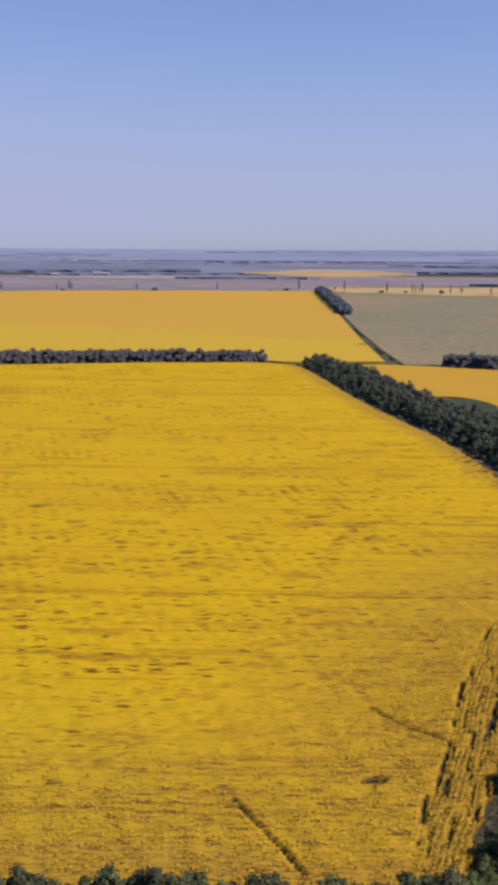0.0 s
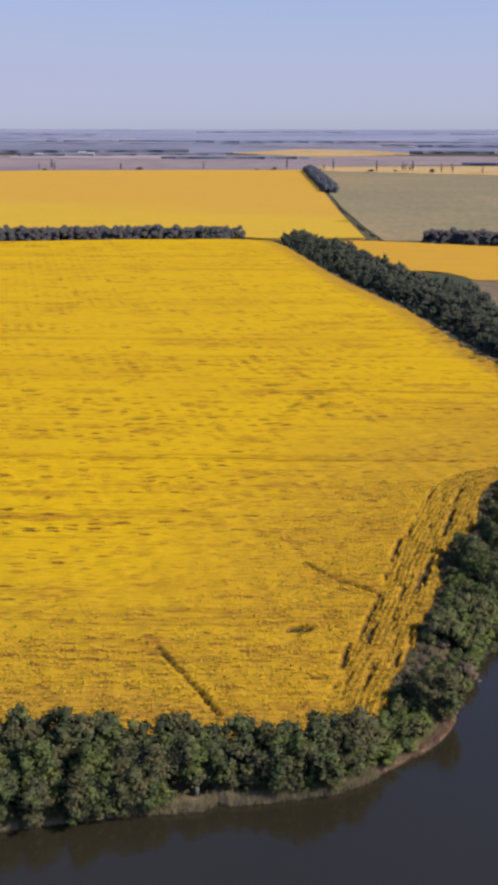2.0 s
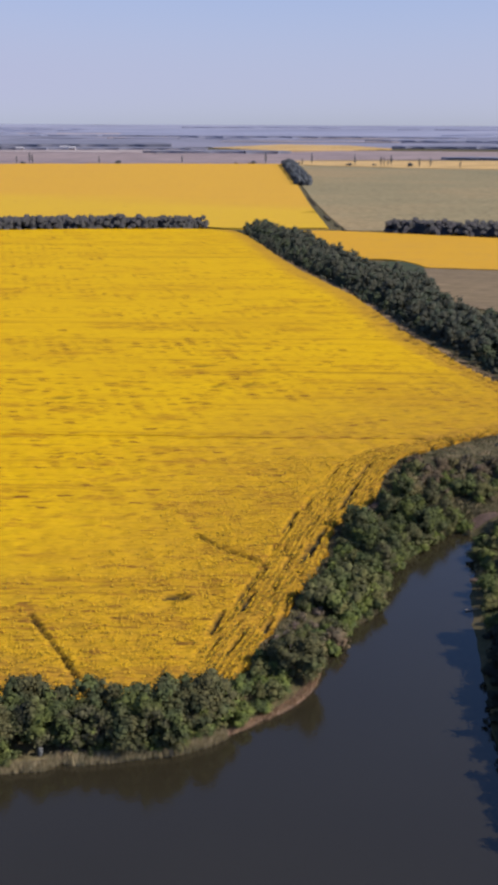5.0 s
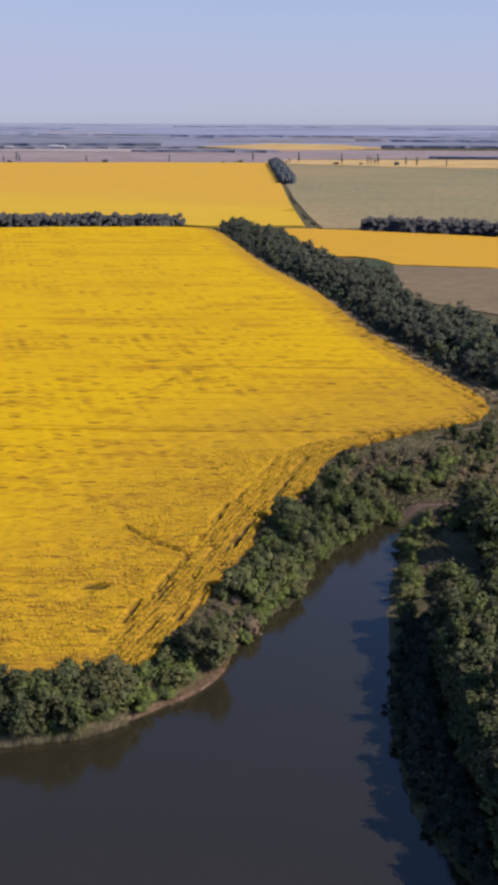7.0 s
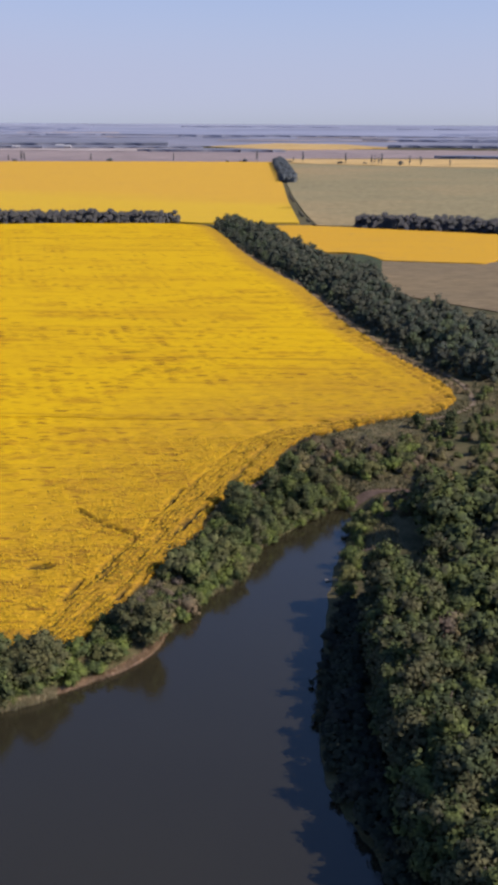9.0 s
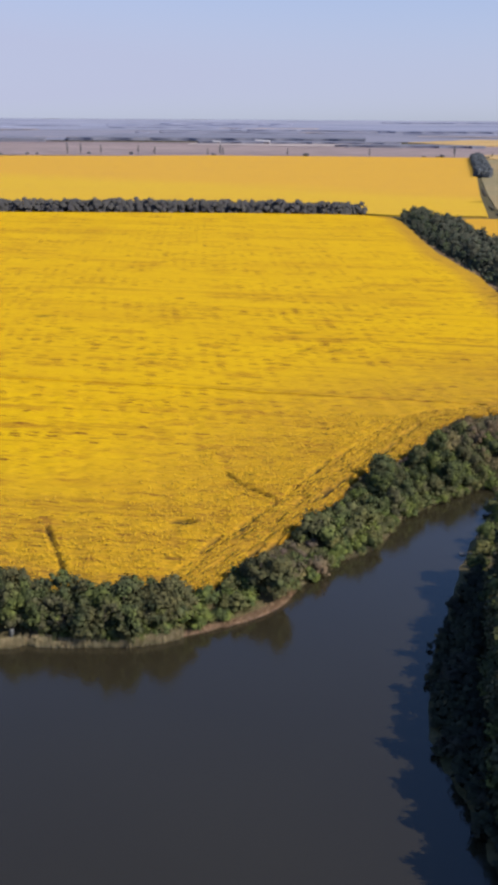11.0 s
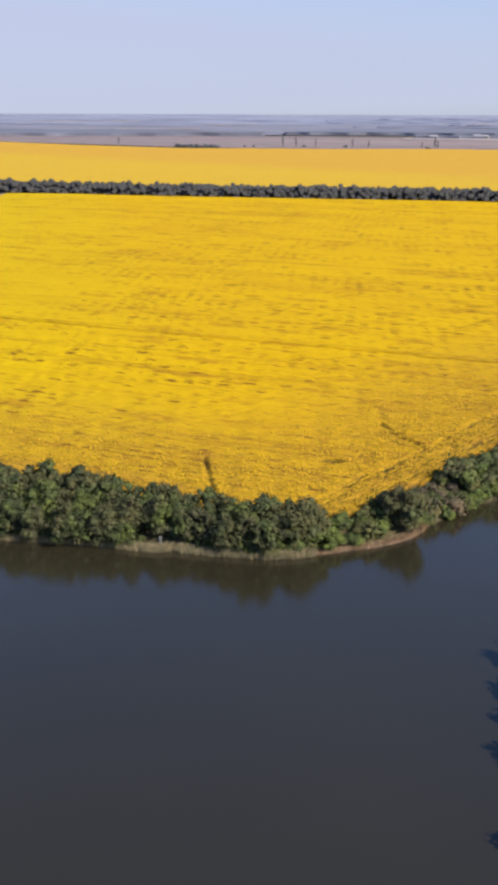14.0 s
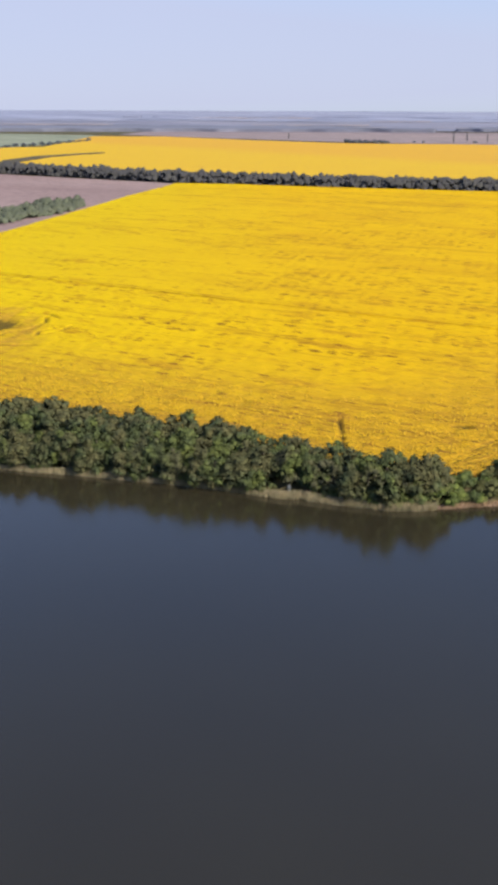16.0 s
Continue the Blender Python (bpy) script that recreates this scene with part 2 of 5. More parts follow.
MAT_BARK = bark_material()
MAT_GROUND = plain_field("rough_ground", [(0.32, (0.050, 0.055, 0.024)), (0.48, (0.095, 0.085, 0.04)), (0.62, (0.145, 0.12, 0.062)), (0.75, (0.08, 0.075, 0.036))], 0.09, 1.4)
MAT_PLOUGH = plain_field("ploughed_soil", [(0.3, (0.27, 0.188, 0.175)), (0.7, (0.35, 0.255, 0.235))], 0.012, 0.5, (0.25, 1, 1))
MAT_STUBBLE = plain_field("green_grey_stubble", [(0.30, (0.225, 0.205, 0.110)), (0.5, (0.285, 0.240, 0.126)), (0.72, (0.385, 0.275, 0.135))], 0.0035, 0.25, (0.8, 1, 1), 0.9)
MAT_BROWN = plain_field("brown_stubble", [(0.3, (0.19, 0.145, 0.085)), (0.7, (0.24, 0.18, 0.10))], 0.01, 0.4, (0.3, 1, 1))
# Far fields: base colours muted to include the haze in front of them.
MAT_MAUVE = plain_field("hazed_far_fallow", [(0.35, (0.25, 0.20, 0.205)), (0.65, (0.33, 0.265, 0.25))], 0.003, 0.05, (0.3, 1, 1))
MAT_PALE = plain_field("hazed_pale_stubble", [(0.35, (0.37, 0.31, 0.295)), (0.65, (0.45, 0.39, 0.365))], 0.004, 0.05, (0.3, 1, 1))
MAT_ORANGE = plain_field("hazed_ripe_crop", [(0.35, (0.50, 0.33, 0.12)), (0.65, (0.58, 0.40, 0.17))], 0.004, 0.05, (0.3, 1, 1))
# Plain, meadow and woodland: aerial haze is painted into the base colours.
MAT_PLAIN = plain_field("hazed_distant_plain", [(0.34, (0.215, 0.228, 0.295)), (0.52, (0.240, 0.248, 0.312)), (0.64, (0.275, 0.272, 0.322)), (0.76, (0.33, 0.31, 0.33))], 0.006, 0.02, (0.12, 1, 1), -0.2)
MAT_PLAIN_FAR = plain_field("hazed_farthest_plain", [(0.34, (0.255, 0.28, 0.38)), (0.52, (0.285, 0.31, 0.405)), (0.64, (0.315, 0.335, 0.42)), (0.76, (0.35, 0.355, 0.42))], 0.005, 0.02, (0.10, 1, 1), -0.2)
MAT_GREEN_FAR = plain_field("hazed_far_meadow", [(0.35, (0.22, 0.25, 0.17)), (0.65, (0.29, 0.31, 0.22))], 0.004, 0.05, (0.3, 1, 1))
MAT_WOOD_FAR = plain_field("hazed_distant_woodland", [(0.35, (0.178, 0.190, 0.245)), (0.65, (0.204, 0.216, 0.272))], 0.004, 0.015, (0.12, 1, 1), relief=0.05)
MAT_WOOD_HAZE = plain_field("hazed_farthest_woodland", [(0.35, (0.218, 0.236, 0.312)), (0.65, (0.250, 0.267, 0.345))], 0.004, 0.015, (0.12, 1, 1), relief=0.05)
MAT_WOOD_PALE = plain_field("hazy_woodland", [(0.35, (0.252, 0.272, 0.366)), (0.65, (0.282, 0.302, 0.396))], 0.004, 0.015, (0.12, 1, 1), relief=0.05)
MAT_TRACK = plain_field("dark_path_growth", [(0.35, (0.07, 0.065, 0.045)), (0.65, (0.12, 0.10, 0.06))], 0.05, 0.5)
MAT_DRYGRASS = plain_field("dry_grass", [(0.32, (0.060, 0.064, 0.030)), (0.5, (0.105, 0.092, 0.046)), (0.68, (0.19, 0.145, 0.08))], 0.35, 1.8)
MAT_TAN = plain_field("tan_verge_grass", [(0.32, (0.105, 0.085, 0.045)), (0.5, (0.215, 0.150, 0.078)), (0.68, (0.31, 0.215, 0.120))], 0.3, 1.4)
MAT_SOIL = plain_field("brown_bank_soil", [(0.35, (0.12, 0.082, 0.062)), (0.65, (0.205, 0.142, 0.108))], 0.4, 2.5)
MAT_STRAW = plain_field("straw_grass", [(0.32, (0.070, 0.072, 0.034)), (0.5, (0.125, 0.108, 0.056)), (0.68, (0.20, 0.155, 0.085))], 0.4, 1.6)
MAT_DIRT = plain_field("dry_track_soil", [(0.35, (0.16, 0.122, 0.080)), (0.65, (0.25, 0.19, 0.135))], 0.5, 2.5)
MAT_GREENPATCH = plain_field("rank_grass", [(0.35, (0.045, 0.062, 0.030)), (0.65, (0.075, 0.09, 0.045))], 0.1, 1.2)
MAT_SAND = plain_field("dry_bank_soil", [(0.35, (0.25, 0.16, 0.11)), (0.65, (0.37, 0.26, 0.185))], 0.4, 2.5)


def water_material():
    m, nt, sh = material("pond_water", 0.085, 0.5)
    sh.inputs["IOR"].default_value = 1.57
    v = coords(nt)
    murk = noise_tex(nt, v, 0.02, 3, 0.5)
    nt.links.new(ramp(nt, murk, [(0.3, (0.0255, 0.0220, 0.0128)), (0.7, (0.0300, 0.0262, 0.0152))]), sh.inputs["Base Color"])
    w = noise_tex(nt, v, 1.6, 3, 0.5, 0.2)
    bump(nt, sh, w, 0.11, 0.25)
    return m


MAT_WATER = water_material()


# ---- land form ----
WATER_Z = -4.4
BASE_R = (0, 150, 200, 240, 300, 350, 500, 770, 1300, 2500, 3200, 4000, 4950)
BASE_Z = (-2.8, -2.6, -1.9, -1.0, 0.3, 1.0, 1.7, 0.4, 2.6, 4.0, 9.0, 25.0, 57.0)


def smooth_curve(pts, n=6, closed=False):
    """Catmull-Rom through the points, n steps a span."""
    p = np.array(pts, float)
    k = len(p)
    out = []
    for i in range(k if closed else k - 1):
        if closed:
            a, b, c, d = p[i - 1], p[i], p[(i + 1) % k], p[(i + 2) % k]
        else:
            a, b, c, d = p[max(i - 1, 0)], p[i], p[i + 1], p[min(i + 2, k - 1)]
        for s in np.arange(n) / n:
            out.append(0.5 * (2 * b + (c - a) * s + (2 * a - 5 * b + 4 * c - d) * s * s + (3 * b - a - 3 * c + d) * s ** 3))
    if not closed:
        out.append(p[-1])
    return np.array(out)


def inside(x, y, poly):
    r = np.zeros(np.shape(x), bool)
    for (x0, y0), (x1, y1) in zip(poly, np.roll(poly, -1, 0)):
        if y0 == y1:
            continue
        r ^= ((y0 > y) != (y1 > y)) & (x < (x1 - x0) * (y - y0) / (y1 - y0) + x0)
    return r


def nearest(x, y, poly, closed=True):
    """Distance to the outline and the nearest point on it."""
    best = np.full(np.shape(x), 1e18)
    bx, by = np.array(x, float), np.array(y, float)
    ends = np.roll(poly, -1, 0) if closed else poly[1:]
    for (x0, y0), (x1, y1) in zip(poly, ends):
        dx, dy = x1 - x0, y1 - y0
        s = np.clip(((x - x0) * dx + (y - y0) * dy) / (dx * dx + dy * dy + 1e-12), 0, 1)
        qx, qy = x0 + s * dx, y0 + s * dy
        d = (x - qx) ** 2 + (y - qy) ** 2
        w = d < best
        best, bx, by = np.where(w, d, best), np.where(w, qx, bx), np.where(w, qy, by)
    return np.sqrt(best), bx, by


SHORE = smooth_curve([(-200, 85), (-130, 98), (-87.6, 107.4), (-72.9, 111.7), (-56.4, 116.1), (-47, 118.0), (-40, 118.8), (-37.6, 119.4), (-35.9, 121.2), (-34.4, 120.4),
                      (-25.9, 121.9), (-20.3, 123.5), (-14.4, 127.9), (-9.7, 131.7), (-6.4, 135.2), (-3.5, 140.5), (-2.2, 147), (0.3, 153), (2.5, 158), (7.4, 164),
                      (10.2, 173), (11.2, 179), (16.5, 188), (22.8, 197), (27.3, 201), (29, 197), (26.9, 183), (23.9, 171), (21.8, 156), (20, 139), (18.6, 125.5),
                      (18.4, 113), (19.5, 104.5), (22, 97.5), (24.6, 90), (27, 80), (34, 60), (50, 30)], 5)
LAKE = np.concatenate([SHORE, [(80, -10), (110, -80), (60, -220), (-150, -260), (-350, -120), (-330, 40)]])


def smoothstep(a, b, x):
    t = np.clip((x - a) / (b - a), 0, 1)
    return t * t * (3 - 2 * t)


def ripple(x, y, size, seed=0):
    """A cheap smooth unevenness between about -1 and 1."""
    s = 0.0
    for k, (a, b, c) in enumerate(((1.0, 0.31, 0.7), (-0.47, 1.13, 2.1), (0.83, -0.77, 4.4), (1.71, 0.9, 0.2), (-1.3, 1.9, 5.0))):
        s = s + np.sin((a * x + b * y) / size * 2.2 + c + seed * 1.7) / (1.3 + 0.4 * k)
    return s / 2.2


def uneven(x, y, size, seed=0):
    """Irregular smooth unevenness between -1 and 1 that never repeats."""
    u, w = np.asarray(x, float) / size, np.asarray(y, float) / size
    i, j = np.floor(u), np.floor(w)
    a, b = u - i, w - j
    a, b = a * a * (3 - 2 * a), b * b * (3 - 2 * b)

    def lot(p, q):
        h = np.sin(p * 127.1 + q * 311.7 + seed * 74.7) * 43758.5453
        return (h - np.floor(h)) * 2 - 1

    return (lot(i, j) * (1 - a) + lot(i + 1, j) * a) * (1 - b) + (lot(i, j + 1) * (1 - a) + lot(i + 1, j + 1) * a) * b


def canopy(x, y, lumps=1.0):
    """Rise and fall of the flower heads over a crop."""
    return uneven(x, y, 1.5 * lumps) + 0.5 * uneven(x * 0.5, y, 4.3 * lumps, 3)


def land(x, y):
    """Height of the ground."""
    x, y = np.asarray(x, float), np.asarray(y, float)
    r = np.hypot(x, y)
    z = np.interp(r, BASE_R, BASE_Z)
    near_lake = (x > -420) & (x < 180) & (y > -330) & (y < 260)
    if np.any(near_lake):
        d, _, _ = nearest(x, y, LAKE)
        wet = inside(x, y, LAKE)
        bank = WATER_Z + 0.05 + (z - WATER_Z) * smoothstep(-0.5, 8.5, d) + 0.12 * ripple(x, y, 3.0)
        z = np.where(near_lake, np.where(wet, WATER_Z - np.minimum(1.8, 0.05 + 0.35 * d), bank), z)
    return z


def land1(x, y):
    return float(land(np.array([x]), np.array([y]))[0])


def mesh_of(name, verts, faces, mat, smooth=True):
    me = bpy.data.meshes.new(name)
    v = np.asarray(verts, np.float32)
    f = np.asarray(faces, np.int32)
    k = f.shape[1]
    me.vertices.add(len(v))
    me.vertices.foreach_set("co", v.ravel())
    me.loops.add(f.size)
    me.loops.foreach_set("vertex_index", f.ravel())
    me.polygons.add(len(f))
    me.polygons.foreach_set("loop_start", np.arange(0, f.size, k, dtype=np.int32))
    me.polygons.foreach_set("loop_total", np.full(len(f), k, np.int32))
    me.polygons.foreach_set("use_smooth", np.full(len(f), smooth))
    me.materials.append(mat)
    me.update(calc_edges=True)
    me.validate()
    return me


def spread(lo, hi, a, b, step, grow):
    """Grid lines from lo to hi, even between a and b and ever wider outside."""
    mid = list(np.arange(a, b + step / 2, step))
    s, v = step, mid[-1]
    while v < hi:
        s = min(s * grow, 160)
        v += s
        mid.append(min(v, hi))
    s, v = step, mid[0]
    while v > lo:
        s = min(s * grow, 160)
        v -= s
        mid.insert(0, max(v, lo))
    return np.array(mid)


def grid_faces(nx, ny):
    i, j = np.meshgrid(np.arange(nx - 1), np.arange(ny - 1))
    a = (j * nx + i).ravel()
    return np.stack([a, a + 1, a + 1 + nx, a + nx], 1)


def make_ground():
    xs, ys = spread(-3400, 3400, -120, 90, 1.6, 1.14), spread(-900, 4900, 80, 260, 1.6, 1.14)
    X, Y = np.meshgrid(xs, ys)
    x, y = X.ravel(), Y.ravel()
    z = land(x, y)
    ob = new("ground", mesh_of("ground", np.stack([x, y, z], 1), grid_faces(len(xs), len(ys)), MAT_GROUND))
    return tagged(ob, "rough grassy ground of the open farmland", "ground", kind="structure")


make_ground()


def frayed(poly, amount):
    """The outline with a step every half metre or so, worn uneven."""
    out = []
    for a, b in zip(poly, np.roll(poly, -1, 0)):
        n = max(1, min(40, int(np.hypot(*(b - a)) / 0.8)))
        s = np.arange(n)[:, None] / n
        out.append(a + (b - a) * s)
    p = np.concatenate(out)
    return p + amount * np.stack([ripple(p[:, 0], p[:, 1], 1.7, 5), ripple(p[:, 0], p[:, 1], 1.9, 8)], 1)


def sheet(name, outline, cell, lift, mat, label, category="field", rough=0.0, bare=None, sparse=None, skirt=True, kind="structure", lumps=1.0, sunk=None):
    """A crop or soil sheet over the land within an outline. Its edge follows the outline and drops to the ground."""
    poly = np.asarray(outline, float)
    if rough and cell < 3:
        poly = frayed(poly, 0.7)
    (x0, y0), (x1, y1) = poly.min(0) - cell, poly.max(0) + cell
    xs, ys = np.arange(x0, x1 + cell, cell), np.arange(y0, y1 + cell, cell)
    X, Y = np.meshgrid(xs, ys)
    x, y = X.ravel(), Y.ravel()
    ins = inside(x, y, poly)
    f = grid_faces(len(xs), len(ys))
    f = f[ins[f].any(1)]
    used = np.unique(f)
    new_i = np.full(len(x), -1)
    new_i[used] = np.arange(len(used))
    f, x, y, ins = new_i[f], x[used], y[used], ins[used]
    out = ~ins
    _, bx, by = nearest(x[out], y[out], poly)
    x[out], y[out] = bx, by
    z = land(x, y) + lift
    if rough:
        z = z + rough * canopy(x, y, lumps) + np.random.RandomState(4).uniform(-rough, rough, len(x)) * 0.7
    mask = np.zeros(len(x))
    if bare is not None:
        mask = bare(x, y)
        z = z - mask * lift * 0.7 - sparse(x, y) * 0.45
    if sunk is not None:
        z = z - sunk(x, y)
    v = np.stack([x, y, z], 1)
    if skirt:
        e = np.concatenate([f[:, [0, 1]], f[:, [1, 2]], f[:, [2, 3]], f[:, [3, 0]]])
        key = np.sort(e, 1)
        _, idx, cnt = np.unique(key, axis=0, return_index=True, return_counts=True)
        b = e[idx[cnt == 1]]
        low = v.copy()
        low[:, 2] = land(x, y) - 0.3
        n = len(x)
        v = np.concatenate([v, v, low])
        f = np.concatenate([f, np.stack([b[:, 1] + n, b[:, 0] + n, b[:, 0] + 2 * n, b[:, 1] + 2 * n], 1)])
        mask = np.concatenate([mask, mask, mask])
        keep = np.unique(f)
        back = np.full(len(v), -1)
        back[keep] = np.arange(len(keep))
        v, mask, f = v[keep], mask[keep], back[f]
    me = mesh_of(name, v, f, mat)
    if bare is not None:
        at = me.attributes.new("bare", "FLOAT", "POINT")
        at.data.foreach_set("value", mask[:len(me.vertices)].astype(np.float32))
        at = me.attributes.new("sparse", "FLOAT", "POINT")
        at.data.foreach_set("value", sparse(v[:, 0], v[:, 1]).astype(np.float32))
    return tagged(new(name, me), label, category, kind=kind)


# ---- water ----
def make_water():
    xs, ys = np.linspace(-420, 130, 56), np.linspace(-330, 215, 56)
    X, Y = np.meshgrid(xs, ys)
    v = np.stack([X.ravel(), Y.ravel(), np.full(X.size, WATER_Z)], 1)
    tagged(new("water", mesh_of("water", v, grid_faces(56, 56), MAT_WATER)), "dark still water of a farm pond", "water", kind="structure")


make_water()

# ---- the sunflower field ----
FIELD_EDGE = smooth_curve([(-240, 108), (-170, 116), (-140, 121), (-110, 126), (-88, 130.5), (-70, 132), (-55, 132), (-40, 131.5), (-30, 131), (-22, 132.5), (-16, 136), (-13, 141), (-11.5, 149), (-7.9, 156.5),
                           (-4.7, 168), (-2, 175), (0.3, 182.5), (1.5, 189.5), (3.4, 197), (7.9, 203), (11.4, 209.4), (13.4, 216.5), (15.9, 227), (20.4, 237),
                           (27.3, 242.5), (34.5, 248), (43.5, 254.3), (52.4, 258.5), (58.5, 265), (61.5, 272)], 4)
FIELD_RIGHT = smooth_curve([(62, 279), (60, 290), (57, 302.4), (52, 320), (46.6, 343.8), (40.5, 372), (34, 418), (27, 462), (19, 494), (9, 540), (-2, 606), (-14, 690), (-24, 738), (-32, 752)], 4)
FIELD_FAR = np.array([(-60, 757), (-130, 751), (-230, 731), (-330, 712), (-400, 703), (-445, 688), (-398, 566), (-352, 460), (-318, 378), (-303, 340), (-290, 300), (-280, 240), (-262, 170)])
FIELD = np.concatenate([FIELD_EDGE, FIELD_RIGHT, FIELD_FAR])
TRACK_A = np.array([(-47.3, 157), (-43.7, 150.7), (-40.5, 144.8), (-36.5, 137)])
TRACK_B = np.array([(-23.2, 190.2), (-18.3, 183.9), (-10.5, 177)])
ROW_GAPS = [np.array(q, float) for q in (((-14.6, 158.9), (-12.6, 165.3)), ((-14.9, 161.8), (-11.6, 173.5)), ((-4.3, 178.3), (-1.2, 187.5), (1.0, 194.5)), ((-3.0, 180.2), (-0.5, 188.9)), ((-10.8, 152.1), (-9.7, 156)),
                                               ((4.7, 204.9), (8.9, 218.7)), ((9.7, 222.4), (13.0, 232)), ((-18.8, 151), (-17.2, 158.5)), ((-9, 153.1), (-7.6, 158)), ((-6.8, 191.6), (-4.2, 202.2)))]
GAPS = ((-24.9, 163.4, 2.2, 1.4), (-63.6, 283.7, 2.0, 1.6), (-22.3, 298, 2.2, 1.2), (-28, 321, 2.4, 1.3), (-114.8, 331, 2.4, 1.6), (-99.4, 313, 2.2, 1.5), (-14, 299, 2.0, 1.2))
RAGGED = np.concatenate([FIELD_EDGE[FIELD_EDGE[:, 0] > 30], FIELD_RIGHT[FIELD_RIGHT[:, 1] < 420]])


# trampled trails in the damp hollow
TRAILS = [np.array(q, float) for q in (((-158, 202), (-154, 197), (-152.5, 190), (-154.5, 182), (-153, 176)), ((-158, 178), (-152, 179.5), (-148, 181)), ((-145, 197), (-143.5, 190), (-146, 184), (-148.5, 188), (-146.5, 194)),
                                            ((-147, 171.5), (-142, 173), (-139, 175)), ((-140, 158), (-138, 160.5)), ((-165, 204), (-160, 206), (-154, 203)))]


def hollow(x, y):
    """1 on the rim of the damp hollow in the crop."""
    u, w = (x + 158) * 0.66 - (y - 181) * 0.75, (x + 158) * 0.75 + (y - 181) * 0.66
    return np.hypot(u / 34, w / 13)


def bare_places(x, y):
    """1 where no plants stand: trodden lines and a few gaps."""
    m = np.zeros(len(x))
    j = 0.35 * ripple(x, y, 1.1)
    for line, w in ((TRACK_A, 0.05), (TRACK_B, 0.12)) + tuple((q, 0.2) for q in TRAILS + ROW_GAPS):
        d, _, _ = nearest(x, y, line, False)
        m = np.maximum(m, 1 - smoothstep(w, w + 0.45, d + 0.5 * j))
    for gx, gy, a, b in GAPS:
        d = np.hypot((x - gx) / a, (y - gy) / b)
        m = np.maximum(m, 1 - smoothstep(0.7, 1.15, d + j * 0.6))
    m = np.maximum(m, 0.8 * (1 - smoothstep(0.7, 1.1, np.hypot((x + 164) / 7.5, (y - 187) / 8.5) + 0.5 * j)))
    d, _, _ = nearest(x, y, RAGGED, False)
    spots = ripple(x, y, 1.1, 11) + 0.8 * ripple(x, y, 2.3, 12) + 0.5 * ripple(x, y, 0.6, 13)
    m = np.maximum(m, 0.95 * smoothstep(0.15, 0.5, spots) * (1 - smoothstep(2.5, 7.0, d)))
    d, _, _ = nearest(x, y, INNER, False)
    rows = inside(x, y, ROWS)
    for k in range(13):
        off, w, keep = 0.35 + 0.92 * k, 0.10 + 0.14 * (k % 4 == 0), (0.05, 0.55, 0.3, 0.62, 0.15, 0.5)[k % 6]
        gone = smoothstep(keep - 0.05, keep + 0.15, ripple(x, y, 5.2, k) + 0.6 * ripple(x, y, 1.7, k + 4)) * rows
        m = np.maximum(m, 0.68 * gone * (1 - smoothstep(w, w + 0.26, np.abs(d - off + 0.28 * ripple(x, y, 4.0, k) + 0.12 * ripple(x, y, 1.1, k)))))
    return m


HEADLAND = FIELD_EDGE[(FIELD_EDGE[:, 0] > -23) & (FIELD_EDGE[:, 1] < 262)]
INNER = smooth_curve([(-24, 133.5), (-21.3, 143), (-16.3, 158), (-11.3, 175), (-7, 192), (-0.2, 213), (5.6, 230), (11.5, 239.5), (20, 245.5), (34, 252.5), (50, 260)], 6)
ROWS = np.concatenate([HEADLAND, INNER[::-1]])


def sparse_places(x, y):
    """1 where the crop is thin and brown: the headland, the field's ragged sides, round the hollow and one worn stretch."""
    j = ripple(x, y, 2.6)
    m = 0.74 * inside(x, y, ROWS) * (0.85 + 0.15 * j)
    d, _, _ = nearest(x, y, FIELD_RIGHT, False)
    m = np.maximum(m, 0.66 * (1 - smoothstep(3.0, 13.0, d + 2.4 * j + 1.5 * ripple(x, y, 6.5, 21))))
    worn = 0.6 + 0.4 * ripple(x, y, 6.0, 2) + 0.35 * ripple(x, y, 1.6, 6)
    m = np.maximum(m, np.clip(0.85 * worn, 0.3, 0.8) * (1 - smoothstep(0.75, 1.15, hollow(x, y) + 0.22 * j + 0.15 * ripple(x, y, 5.0, 9))))
    d, _, _ = nearest(x, y, FIELD_EDGE, False)
    m = np.maximum(m, 0.78 * (1 - smoothstep(5.0, 13.0, d + 1.8 * j - 4.5 * (1 - smoothstep(-50, -34, x)))))
    return np.maximum(m, 0.52 * (1 - smoothstep(12, 75, d)) * (1 + 0.25 * j))


def under_rows(x, y):
    d, _, _ = nearest(x, y, INNER, False)
    return 0.9 * inside(x, y, ROWS) * smoothstep(0.3, 0.9, d)


SPLIT_Y = 250.0
NEAR = np.concatenate([FIELD_EDGE[FIELD_EDGE[:, 1] < SPLIT_Y - 1], [(37, SPLIT_Y), (-277, SPLIT_Y), (-262, 170)]])
TIPP = np.concatenate([[(2, SPLIT_Y), (37, SPLIT_Y)], FIELD_EDGE[FIELD_EDGE[:, 1] > SPLIT_Y + 1], FIELD_RIGHT[FIELD_RIGHT[:, 1] < 347], [(46, 350), (2, 350)]])
FARP = np.concatenate([[(2, SPLIT_Y), (2, 350), (46, 350)], FIELD_RIGHT[FIELD_RIGHT[:, 1] > 351], FIELD_FAR[:-1], [(-277, SPLIT_Y)]])
sheet("sunflower_field", TIPP, 0.7, 1.3, MAT_CROP, "point of the sunflower crop with ragged edges", "sunflower field", 0.05, bare_places, sparse_places, kind="stuff")
